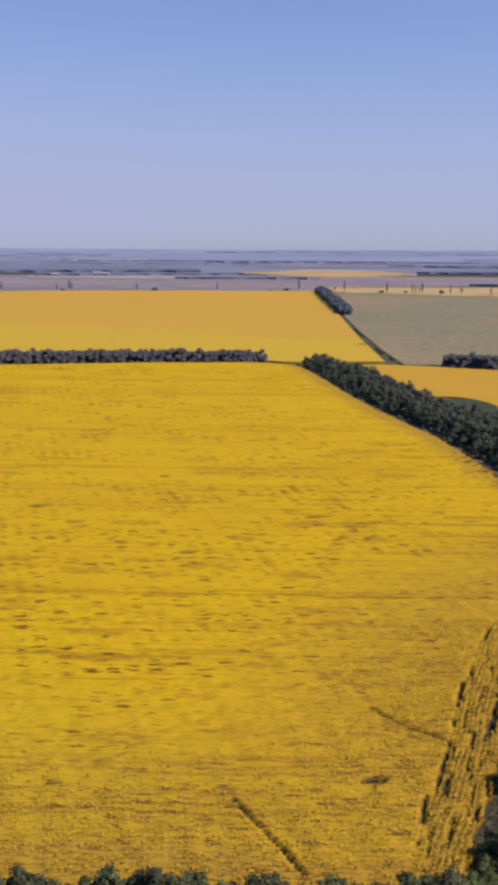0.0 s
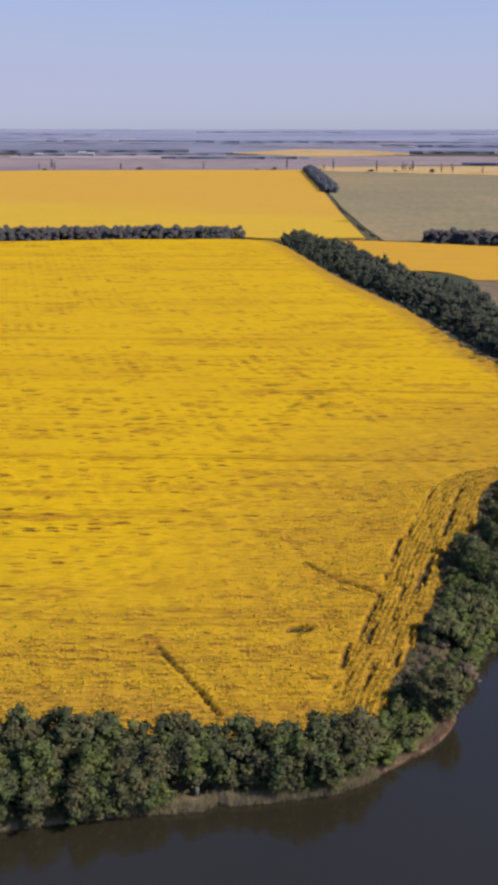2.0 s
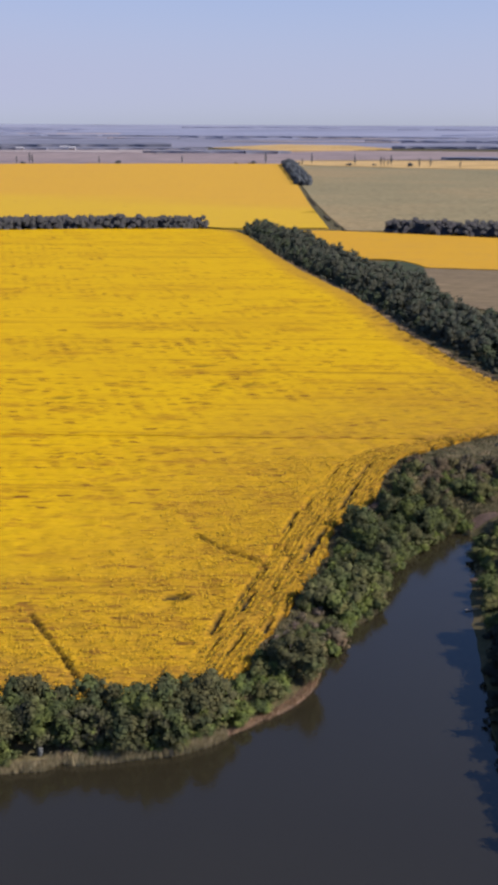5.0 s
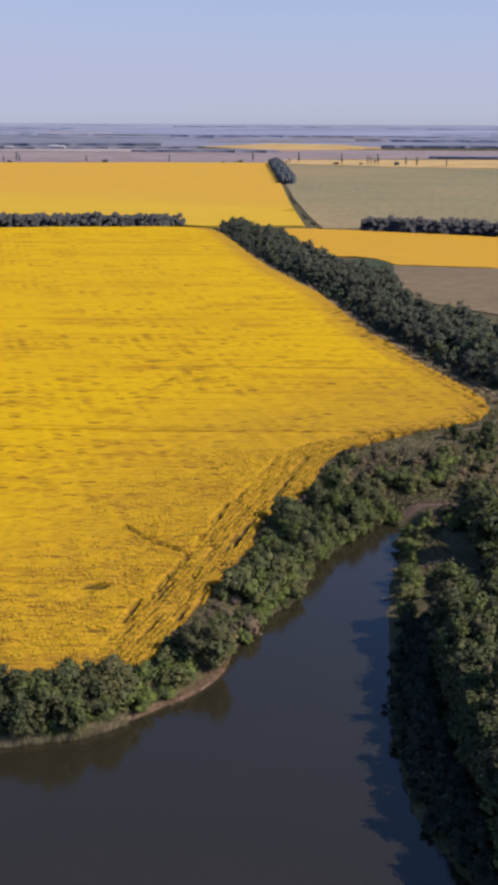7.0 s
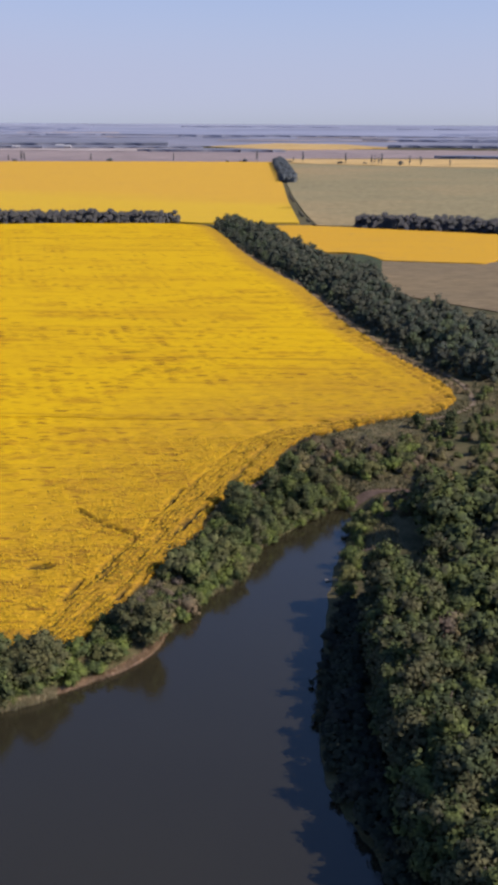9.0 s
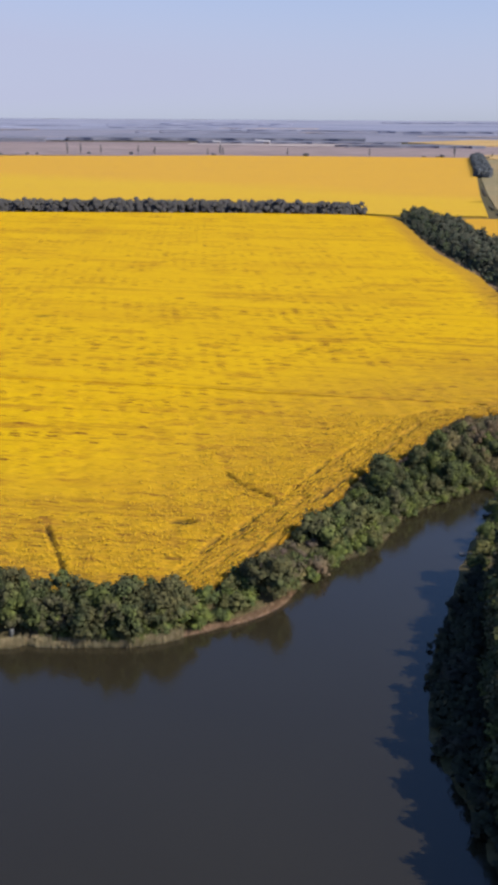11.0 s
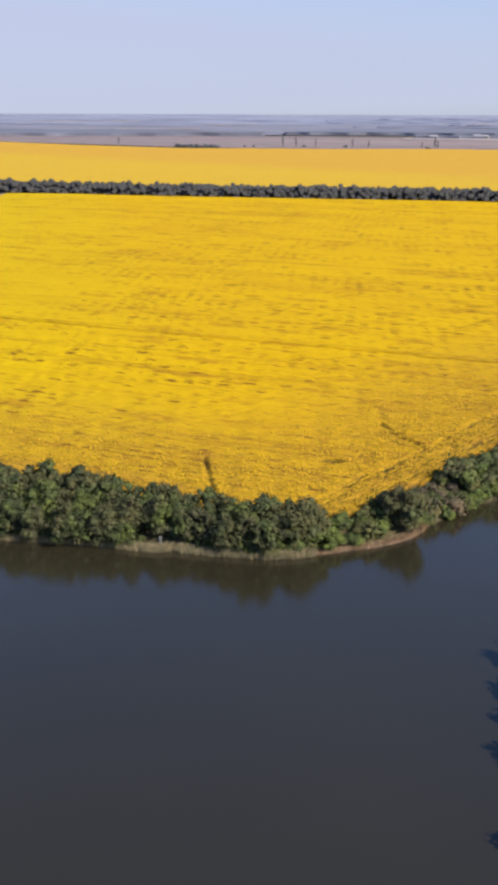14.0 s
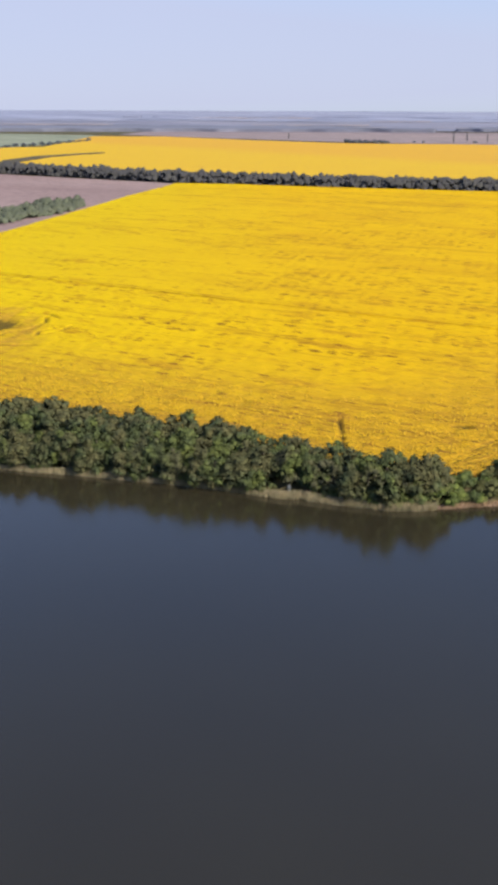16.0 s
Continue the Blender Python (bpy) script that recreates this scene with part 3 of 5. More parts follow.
sheet("sunflower_field", NEAR, 0.5, 1.2, MAT_CROP, "dense sunflower crop in full yellow bloom beside the pond", "sunflower field", 0.075, bare_places, sparse_places, kind="stuff", sunk=under_rows)
sheet("sunflower_headland", ROWS, 0.3, 1.15, MAT_CROP, "sunflower rows of the headland with dark gaps along the edge", "sunflower field", 0.10, bare_places, sparse_places, kind="stuff")
sheet("sunflower_field", FARP, 2.2, 1.35, MAT_CROP, "wide sunflower crop in yellow bloom before the shelterbelt", "sunflower field", 0.012, bare_places, sparse_places, kind="stuff", lumps=2.5)

def ribbon(name, pts, width, lift, mat, label, category, cell=0.7):
    """A strip of ground along a line."""
    p = np.asarray(pts, float)
    t = np.gradient(p, axis=0)
    n = np.stack([-t[:, 1], t[:, 0]], 1) / np.hypot(t[:, 0], t[:, 1])[:, None]
    w = width / 2 * (1 + 0.25 * ripple(p[:, 0], p[:, 1], 4.0))[:, None]
    sheet(name, np.concatenate([p + n * w, (p - n * w)[::-1]]), cell, lift, mat, label, category, kind="structure", skirt=False)


ribbon("verge", FIELD_RIGHT + [1.6, 0.3], 5.2, 0.16, MAT_TAN, "dry grass verge between the crop and the trees", "grass", 1.2)
ribbon("verge", FIELD_EDGE[FIELD_EDGE[:, 0] > -10] + [0.9, -0.7], 1.4, 0.12, MAT_DRYGRASS, "dry grass verge along the headland", "grass", 0.6)
ribbon("dirt_track", smooth_curve([(50, 253.5), (58, 258), (64.5, 266), (66.5, 276), (66, 290), (62, 306)], 6), 1.3, 0.2, MAT_DIRT, "worn grassy dirt track round the point of the field", "track", 0.7)
ribbon("bank_soil", SHORE[57:79] + [-0.35, 0.35], 1.1, 0.16, MAT_SAND, "bare reddish soil on the low bank", "soil", 0.45)
ribbon("bank_soil", smooth_curve([(-35.9, 121.0), (-36.1, 121.9), (-35.8, 123.0), (-35.9, 124.2)], 6), 1.2, 0.18, MAT_SAND, "trodden sandy landing on the bank", "soil", 0.4)
ribbon("bank_soil", smooth_curve([(-84.3, 108.3), (-84.6, 109.5), (-84.2, 111)], 6), 1.2, 0.18, MAT_SAND, "trodden sandy landing on the bank", "soil", 0.4)
ribbon("bank_soil", smooth_curve([(29, 201.5), (33, 203.5), (37, 204), (41, 203)], 6), 2.6, 0.18, MAT_SOIL, "bare pinkish soil at the head of the inlet", "soil", 0.5)

ribbon("bank_soil", smooth_curve([(24.6, 178.6), (27, 176.2), (30, 175.4), (34, 176.4)], 6), 1.1, 0.2, MAT_SOIL, "bare brownish soil round the glade", "soil", 0.4)
ribbon("bank_soil", smooth_curve([(9.4, 203.4), (11.4, 205.6), (12.6, 208.6)], 6), 2.0, 0.2, MAT_SOIL, "bare pinkish soil beside the crop", "soil", 0.4)
sheet("grass_patch", [(29.5, 206), (31.5, 209.5), (36, 210), (40, 207), (38, 205), (33, 205.2)], 0.6, 0.16, MAT_STRAW, "straw-coloured grass above the head of the inlet", "grass", kind="structure", skirt=False)
sheet("grass_patch", [(37, 204), (47, 205.5), (51, 210.5), (45, 214), (38, 211)], 0.6, 0.16, MAT_STRAW, "straw-coloured grass terrace behind the inlet", "grass", kind="structure", skirt=False)
sheet("grass_patch", [(29, 240.5), (34.5, 247), (45, 252.6), (46.5, 248), (40, 239.5), (34, 236)], 0.7, 0.2, MAT_STRAW, "straw-coloured grass between headland and shrubs", "grass", kind="structure", skirt=False)
sheet("grass_patch", [(27, 239), (34, 241.5), (46, 247), (55, 252), (58, 247), (50, 238), (40, 232), (30, 230)], 0.9, 0.12, MAT_DRYGRASS, "dry tan grass below the headland", "grass", kind="structure", skirt=False)
sheet("grass_patch", [(58, 257), (66, 258), (78, 262), (80, 285), (70, 292), (67, 276), (64, 265)], 0.9, 0.10, MAT_DRYGRASS, "dry tan grass at the point of the field", "grass", kind="structure", skirt=False)

# ---- fields beyond ----
BACK = [(-50, 775), (-30, 762), (0, 770), (38, 770), (35, 971), (35, 1224), (33, 1885), (-134, 1874), (-409, 1840), (-543, 1765), (-779, 1690), (-1000, 1760), (-1290, 1900), (-1420, 1820), (-1060, 1250),
        (-1100, 1150), (-1000, 830), (-650, 735), (-555, 728), (-461, 720), (-388, 724), (-320, 730), (-200, 750), (-100, 772)]
sheet("sunflower_field", BACK, 14, 1.2, MAT_CROP_LATE, "sunflower crop behind the shelterbelt, ripening towards its far side", "sunflower field", 0.15, kind="stuff", lumps=8)
sheet("sunflower_field", [(20, 752), (45, 752), (100, 726), (160, 697), (175, 640), (122, 541), (73, 552), (70, 566), (65, 580), (55, 587), (38, 588)], 5, 0.8, MAT_CROP_FAR, "ripening sunflower crop beside a dark tree strip", "sunflower field", 0.15, kind="stuff", lumps=4)
sheet("green_field", [(40, 1240), (44, 1830), (80, 1826), (223, 1736), (371, 1688), (600, 1600), (500, 1000), (300, 760), (176, 770), (80, 756), (50, 756), (45, 854), (41, 1043)], 18, 0.6, MAT_STUBBLE, "grey-green field of low stubble", kind="structure")
sheet("field_path", [(48, 754), (44.2, 800), (41.4, 854), (38.4, 1043), (36.4, 1240), (37.6, 1240), (39.7, 1043), (42.6, 860), (45.4, 800), (49.4, 754)], 3, 1.0, MAT_TRACK, "dark weedy path between two fields", "path", kind="structure")
sheet("grass_patch", [(46, 556), (56, 578), (64, 580), (70, 574), (73, 560), (64, 476), (52, 484)], 3, 0.55, MAT_GREENPATCH, "dark green rough grass between strip and fields", "grass", kind="structure", skirt=False)
sheet("brown_field", [(72, 562), (122, 550), (200, 540), (200, 380), (100, 400), (66, 440), (62, 480)], 6, 0.4, MAT_BROWN, "dull brown stubble field beside woodland", kind="structure")
sheet("ploughed_field", [(-304, 341), (-318, 380), (-353, 462), (-399, 568), (-447, 690), (-461, 698), (-555, 704), (-650, 712), (-900, 770), (-900, 400), (-600, 250)], 9, 0.25, MAT_PLOUGH, "bare mauve-brown ploughed field", kind="structure")
sheet("grass_strip", [(-749, 822), (-792, 872), (-832, 970), (-846, 1105), (-838, 1108), (-815, 980), (-770, 880), (-735, 815)], 6, 2.3, MAT_TRACK, "dark weedy strip across the crop", kind="structure")
sheet("fallow_field", [(-1500, 2020), (-1290, 1925), (-1000, 1830), (-780, 1760), (-543, 1800), (-409, 1850), (-134, 1882), (60, 1890), (80, 2080), (500, 2150), (900, 2600), (-300, 2750), (-1700, 2500)], 40, 0.6, MAT_MAUVE, "far fallow field, mauve-grey with haze in its colour", kind="structure")
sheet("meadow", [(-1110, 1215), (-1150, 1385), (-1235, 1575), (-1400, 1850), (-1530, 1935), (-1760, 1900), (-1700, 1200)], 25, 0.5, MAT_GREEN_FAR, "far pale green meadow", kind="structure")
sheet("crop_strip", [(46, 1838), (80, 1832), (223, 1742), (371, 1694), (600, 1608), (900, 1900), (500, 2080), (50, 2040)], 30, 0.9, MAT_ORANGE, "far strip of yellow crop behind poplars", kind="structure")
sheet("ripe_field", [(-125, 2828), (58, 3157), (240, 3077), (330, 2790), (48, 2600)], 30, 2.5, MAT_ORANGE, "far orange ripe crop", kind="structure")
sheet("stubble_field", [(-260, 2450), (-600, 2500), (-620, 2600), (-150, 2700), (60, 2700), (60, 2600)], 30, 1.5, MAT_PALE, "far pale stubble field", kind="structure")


def ring(a0, a1, r0, r1, n=16, slim=0.0):
    """An outline between two bearings (degrees left of +y) and two distances."""
    a, b = np.radians(np.linspace(a0, a1, n)), np.radians(np.linspace(a1, a0, n))
    w = 1 + 0.004 * np.sin(np.arange(n) * 2.3)
    r1 = r0 + (r1 - r0) * (1 - slim * np.abs(np.linspace(-1, 1, n)) ** 3) * (1 + 0.25 * slim * np.sin(np.arange(n) * 1.7 + a0))
    return np.concatenate([np.stack([-r0 * w * np.sin(a), r0 * w * np.cos(a)], 1), np.stack([-r1 * w * np.sin(b), r1 * w * np.cos(b)], 1)])


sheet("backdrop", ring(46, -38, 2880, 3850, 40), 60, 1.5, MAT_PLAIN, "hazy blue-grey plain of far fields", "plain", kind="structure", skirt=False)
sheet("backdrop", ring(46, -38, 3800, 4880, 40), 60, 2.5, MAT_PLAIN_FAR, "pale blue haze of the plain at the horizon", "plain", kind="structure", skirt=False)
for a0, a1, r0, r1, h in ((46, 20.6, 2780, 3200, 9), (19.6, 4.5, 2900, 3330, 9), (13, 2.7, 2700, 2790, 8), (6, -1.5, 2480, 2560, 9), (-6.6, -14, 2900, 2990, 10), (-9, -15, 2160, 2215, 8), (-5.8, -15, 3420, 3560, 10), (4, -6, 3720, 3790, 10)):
    sheet("woodland", ring(a0, a1, r0, r1, 24, 0.75), 16, (0.9 if a0 > 19 and r0 < 3000 else 0.6) * h, MAT_WOOD_FAR if r0 < 3000 else MAT_WOOD_HAZE, "distant belt of woodland, haze painted into its blue-grey colour", "woodland", 0.25, kind="stuff", lumps=14)
far_rs = random.Random(77)
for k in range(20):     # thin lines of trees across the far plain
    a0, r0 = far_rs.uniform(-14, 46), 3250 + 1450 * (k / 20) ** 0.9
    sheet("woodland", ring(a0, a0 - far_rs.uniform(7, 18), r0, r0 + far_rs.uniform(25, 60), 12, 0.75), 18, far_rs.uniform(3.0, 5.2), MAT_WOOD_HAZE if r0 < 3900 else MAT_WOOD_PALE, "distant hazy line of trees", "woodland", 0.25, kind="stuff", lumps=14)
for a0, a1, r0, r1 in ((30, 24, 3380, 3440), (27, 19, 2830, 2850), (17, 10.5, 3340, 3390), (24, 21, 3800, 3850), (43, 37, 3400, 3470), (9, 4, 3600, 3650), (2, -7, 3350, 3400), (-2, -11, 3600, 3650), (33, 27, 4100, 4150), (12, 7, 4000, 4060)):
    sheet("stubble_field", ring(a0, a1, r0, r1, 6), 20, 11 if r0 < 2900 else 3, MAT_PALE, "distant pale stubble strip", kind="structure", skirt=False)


# ---- trees ----
def unit(v):
    return v / np.maximum(np.linalg.norm(v, axis=1, keepdims=True), 1e-9)


def sprays(rs, centres, normals, size):
    """Leaf sprays: a bent pair of triangles at each centre, facing about along its normal."""
    n = len(centres)
    nn = unit(normals + rs.normal(0, 0.38, (n, 3)))
    a = unit(np.cross(nn, rs.normal(0, 1, (n, 3))))
    b = np.cross(nn, a)
    s = (size * rs.uniform(0.6, 1.35, n))[:, None]
    w = s * rs.uniform(0.55, 0.9, n)[:, None]
    v = np.stack([centres - a * s, centres - b * w - nn * s * 0.25, centres + a * s, centres + b * w - nn * s * 0.25], 1).reshape(-1, 3)
    i = np.arange(n)[:, None] * 4
    f = np.concatenate([i + [[0, 1, 2]], i + [[0, 2, 3]]])
    return v, f


def leafy(me, normals):
    """Gives a crown the soft shading of its clumps."""
    me.normals_split_custom_set_from_vertices(normals.tolist())
    SOFT[me.name] = normals
    return me


SOFT = {}
GOLD = (1 + 5 ** 0.5) / 2
ICO = unit(np.array([(-1, GOLD, 0), (1, GOLD, 0), (-1, -GOLD, 0), (1, -GOLD, 0), (0, -1, GOLD), (0, 1, GOLD), (0, -1, -GOLD), (0, 1, -GOLD), (GOLD, 0, -1), (GOLD, 0, 1), (-GOLD, 0, -1), (-GOLD, 0, 1)]))
ICO_F = np.array([(a, b, c) for a in range(12) for b in range(12) for c in range(12)
                  if a < b and a < c and abs(ICO[a] @ ICO[b] - 0.447) < 0.01 and abs(ICO[b] @ ICO[c] - 0.447) < 0.01 and abs(ICO[a] @ ICO[c] - 0.447) < 0.01
                  and np.cross(ICO[b] - ICO[a], ICO[c] - ICO[a]) @ ICO[a] > 0])


def crown_mesh(name, seed, height, width, clumps, leaves, size, low, mat, slim=1.0, ragged=0.35, fine=1.0, core_size=0.56, lift=0.40):
    """A crown of many leaf sprays in uneven clumps, gathered in a few lobes with gaps between them."""
    rs = np.random.RandomState(seed)
    half = (height - low) / 2
    lobes = 1 if slim < 0.5 else rs.randint(3, 6)
    turn = rs.uniform(0, 6.28) + np.arange(lobes) * 6.28 / max(1, lobes - 1)
    out = rs.uniform(0.20, 0.30, lobes) * width * (np.arange(lobes) > 0)
    wide = np.where(np.arange(lobes) > 0, rs.uniform(0.20, 0.34, lobes), 0.36 if lobes > 1 else 0.5) * width
    tall = np.where(np.arange(lobes) > 0, rs.uniform(0.62, 0.95, lobes), 1.0) * half
    mid = np.stack([np.cos(turn) * out, np.sin(turn) * out, low + tall], 1)
    of = np.concatenate([np.arange(lobes), rs.choice(lobes, clumps - lobes, p=wide ** 2 / (wide ** 2).sum())])
    d = unit(rs.normal(0, 1, (clumps, 3)))
    rad = rs.uniform(0.35, 1.0, clumps) ** 0.6 * rs.uniform(0.85, 1.12, clumps)
    taper = 1 - 0.3 * np.clip(d[:, 2], 0, 1)
    cen = mid[of] + d * (rad * 0.75)[:, None] * np.stack([wide[of] * taper, wide[of] * taper, tall[of] * 1.02], 1)
    cr = rs.uniform(0.17, 0.34, clumps) * fine * width * (0.75 + 0.25 * slim)
    pick = rs.choice(clumps, leaves, p=cr ** 2 / (cr ** 2).sum())
    dirs = unit(rs.normal(0, 1, (leaves, 3)) + [0, 0, 0.25])
    shell = rs.uniform(0.5, 1.0 + ragged * 0.7, leaves) ** 0.7
    c = cen[pick] + dirs * (cr[pick] * shell)[:, None] * [1, 1, 0.85]
    c[:, 2] = np.maximum(c[:, 2], 0.15)
    v, f = sprays(rs, c, dirs + [0, 0, 0.35], size)
    k = len(ICO)
    core = cen[:, None, :] + ICO[None] * (cr * core_size)[:, None, None] * rs.uniform(0.8, 1.15, (clumps, k, 1)) * [1, 1, 0.85]
    core[:, :, 2] = np.maximum(core[:, :, 2], 0.05)
    f = np.concatenate([f, (np.arange(clumps)[:, None, None] * k + ICO_F[None]).reshape(-1, 3) + len(v)])
    v = np.concatenate([v, core.reshape(-1, 3)])
    soft = unit(dirs * 0.55 + (c - [0, 0, low + half]) / (np.abs(c).max() + 1e-6) * 0.8 + [0, 0, lift] + rs.normal(0, 0.16, (leaves, 3)))
    return leafy(mesh_of(name, v, f, mat), np.concatenate([np.repeat(soft, 4, 0), unit(np.tile(ICO, (clumps, 1)) + [0, 0, lift])]))


def limb(bm, p0, p1, r0, r1, sides=6):
    p0, p1 = Vector(p0), Vector(p1)
    q = (p1 - p0).to_track_quat("Z", "Y").to_matrix()
    rings = []
    for p, r in ((p0, r0), ((p0 + p1) / 2 + Vector((0.06, -0.04, 0)) * (p1 - p0).length, (r0 + r1) / 2), (p1, r1)):
        rings.append([bm.verts.new(p + q @ Vector((r * math.cos(k * 2 * math.pi / sides), r * math.sin(k * 2 * math.pi / sides), 0))) for k in range(sides)])
    for lo, hi in zip(rings, rings[1:]):
        for k in range(sides):
            bm.faces.new((lo[k], lo[(k + 1) % sides], hi[(k + 1) % sides], hi[k]))
    bm.faces.new(rings[-1])


def trunk_mesh(name, seed, height, width, stems=1, sides=6):
    """A tapered trunk, or several stems, with limbs that reach into the crown."""
    rs = random.Random(seed)
    bm = bmesh.new()
    for s in range(stems):
        lean = rs.uniform(0, 6.28)
        off = 0.0 if stems == 1 else 0.25
        base = Vector((off * math.cos(lean), off * math.sin(lean), -0.4))
        top = Vector((math.cos(lean) * height * 0.07 * stems, math.sin(lean) * height * 0.07 * stems, height * 0.72))
        r = height * 0.022 + 0.04
        limb(bm, base, top, r, r * 0.35, sides)
        for k in range(4 if stems == 1 else 2):
            a = lean + k * 1.7 + rs.uniform(-0.4, 0.4)
            h = rs.uniform(0.3, 0.6)
            p = base.lerp(top, h)
            e = p + Vector((math.cos(a) * width * 0.3, math.sin(a) * width * 0.3, height * 0.2))
            limb(bm, p, e, r * 0.45, r * 0.15, max(4, sides - 1))
    me = bpy.data.meshes.new(name)
    bm.to_mesh(me)
    bm.free()
    for p in me.polygons:
        p.use_smooth = True
    me.materials.append(MAT_BARK)
    return me




def part(name, data, parent, label=""):
    ob = new(name, data)
    ob.parent = parent
    return tagged(ob, label)


class Kind:
    """One kind of tree in several shapes; plant() sets one down and the later ones are copies."""

    def __init__(self, name, label, category, group, shapes):
        self.name, self.label, self.category, self.group, self.shapes, self.first = name, label, category, group, shapes, {}

    def plant(self, x, y, turn, size, shape, sink=0.0):
        m = pose(x, y, land1(x, y) - sink, 0, 0, turn)
        k = shape % len(self.shapes)
        if k not in self.first:
            root = new(self.name)
            root.empty_display_size = 0.3
            tagged(root, self.label, self.category, self.group)
            trunk, crown = self.shapes[k]
            part("trunk", trunk, root)
            part("crown", crown, root)
            self.first[k] = root
            root.matrix_basis = m
            ob = root
        else:
            ob = copy_thing(self.first[k], m)
        ob.matrix_basis = m @ Matrix.Diagonal((size, size, size * (1 + 0.1 * math.sin(x * 3.1 + y)), 1))
        return ob


def shapes(n, seed, height, width, clumps, leaves, size, low, mat, stems=1, slim=1.0, sides=6, fine=1.0, core=0.56, ragged=0.35, lift=0.85):
    out = []
    for k in range(n):
        h, w = height * (0.88 + 0.08 * (k * 7 % 4)), width * (0.88 + 0.09 * (k * 5 % 4))
        out.append((trunk_mesh("trunk", seed + k, h, w, stems, sides), crown_mesh("crown", seed + 50 + k, h, w, clumps, leaves, size, low * (0.7 + 0.2 * (k % 4)), mat, slim, ragged, fine, core, lift)))
    return out


BANK = Kind("tree", "leafy green broadleaf tree on the pond bank", "tree", "trees on the pond bank", shapes(12, 10, 7.9, 6.2, 64, 2100, 0.21, 0.0, MAT_LEAF, fine=0.54, core=0.60, ragged=0.5))
BANK_BACK = Kind("tree", "green tree", "tree", "", shapes(6, 20, 7.9, 5.6, 44, 900, 0.29, 0.0, MAT_LEAF, fine=0.60, sides=4, core=0.66, ragged=0.45))
WOOD = Kind("tree", "tall green broadleaf tree of the wood beside the pond", "tree", "trees of the pond wood", shapes(8, 30, 11.0, 6.8, 70, 2000, 0.28, 0.6, MAT_LEAF_WOOD, fine=0.52, core=0.58, ragged=0.5, lift=0.45))
WOOD_BACK = Kind("tree", "green tree", "tree", "", shapes(5, 45, 11.0, 8.2, 50, 800, 0.42, 1.0, MAT_LEAF_WOOD, sides=5, fine=0.58, core=0.64, ragged=0.45))
WILLOW = Kind("willow", "broad domed grey-green willow on the point of the bank", "tree", "", shapes(1, 55, 7.8, 9.8, 120, 4600, 0.20, 0.0, MAT_LEAF, 2, fine=0.46, core=0.62, ragged=0.4))
SHRUB = Kind("shrub", "low green shrub on rough grass by the inlet", "shrub", "shrubs by the inlet", shapes(6, 60, 3.5, 4.9, 26, 680, 0.20, 0.05, MAT_LEAF_SHRUB, 3, fine=0.68, core=0.64, ragged=0.45))
DRY = Kind("dry_shrub", "dull brown half-dry shrub on rough grass", "shrub", "dry shrubs by the inlet", shapes(5, 70, 2.9, 4.1, 22, 560, 0.18, 0.05, MAT_LEAF_DRY, 3, fine=0.70, core=0.64, ragged=0.45))
DEAD = Kind("dead_shrub", "bare greyish-mauve dead shrub beside the crop", "shrub", "dead shrubs by the crop", shapes(2, 73, 2.4, 3.0, 10, 320, 0.15, 0.1, MAT_LEAF_DEAD, 4, fine=0.9, core=0.4, ragged=0.6))
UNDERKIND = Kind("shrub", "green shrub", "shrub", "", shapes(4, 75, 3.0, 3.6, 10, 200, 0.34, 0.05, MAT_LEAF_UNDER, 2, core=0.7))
EAVEKIND = Kind("shrub", "green shrub", "shrub", "", shapes(3, 78, 3.2, 3.8, 8, 70, 0.4, 0.0, MAT_LEAF_STRIP, 2, core=0.8))
RED = Kind("red_tree", "small tree with dry reddish leaves in the wood", "tree", "", shapes(1, 80, 8.5, 4.6, 16, 1500, 0.30, 1.5, MAT_LEAF_RED))
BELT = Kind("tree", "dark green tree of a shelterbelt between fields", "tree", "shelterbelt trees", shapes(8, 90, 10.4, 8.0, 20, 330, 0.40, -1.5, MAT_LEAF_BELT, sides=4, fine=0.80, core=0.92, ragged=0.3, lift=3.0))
STRIP = Kind("tree", "dark green tree of the long strip beside the field", "tree", "trees of the long strip", shapes(8, 110, 9.5, 8.4, 34, 560, 0.34, 0.0, MAT_LEAF_STRIP, sides=5, fine=0.60, core=0.66, ragged=0.5, lift=1.5))
HEDGEKIND = Kind("shrub", "grey-green willow shrub", "shrub", "", shapes(4, 160, 4.4, 7.0, 14, 220, 0.36, 0.0, MAT_LEAF_WILLOW, 3, sides=4, core=0.9, ragged=0.1))
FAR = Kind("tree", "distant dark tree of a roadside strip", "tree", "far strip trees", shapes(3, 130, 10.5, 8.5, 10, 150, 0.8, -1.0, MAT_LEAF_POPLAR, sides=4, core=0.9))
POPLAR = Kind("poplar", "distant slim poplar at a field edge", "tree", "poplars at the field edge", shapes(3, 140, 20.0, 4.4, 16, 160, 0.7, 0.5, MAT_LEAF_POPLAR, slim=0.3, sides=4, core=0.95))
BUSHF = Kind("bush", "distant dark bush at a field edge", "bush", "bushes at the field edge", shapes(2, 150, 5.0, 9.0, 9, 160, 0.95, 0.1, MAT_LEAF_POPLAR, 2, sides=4))


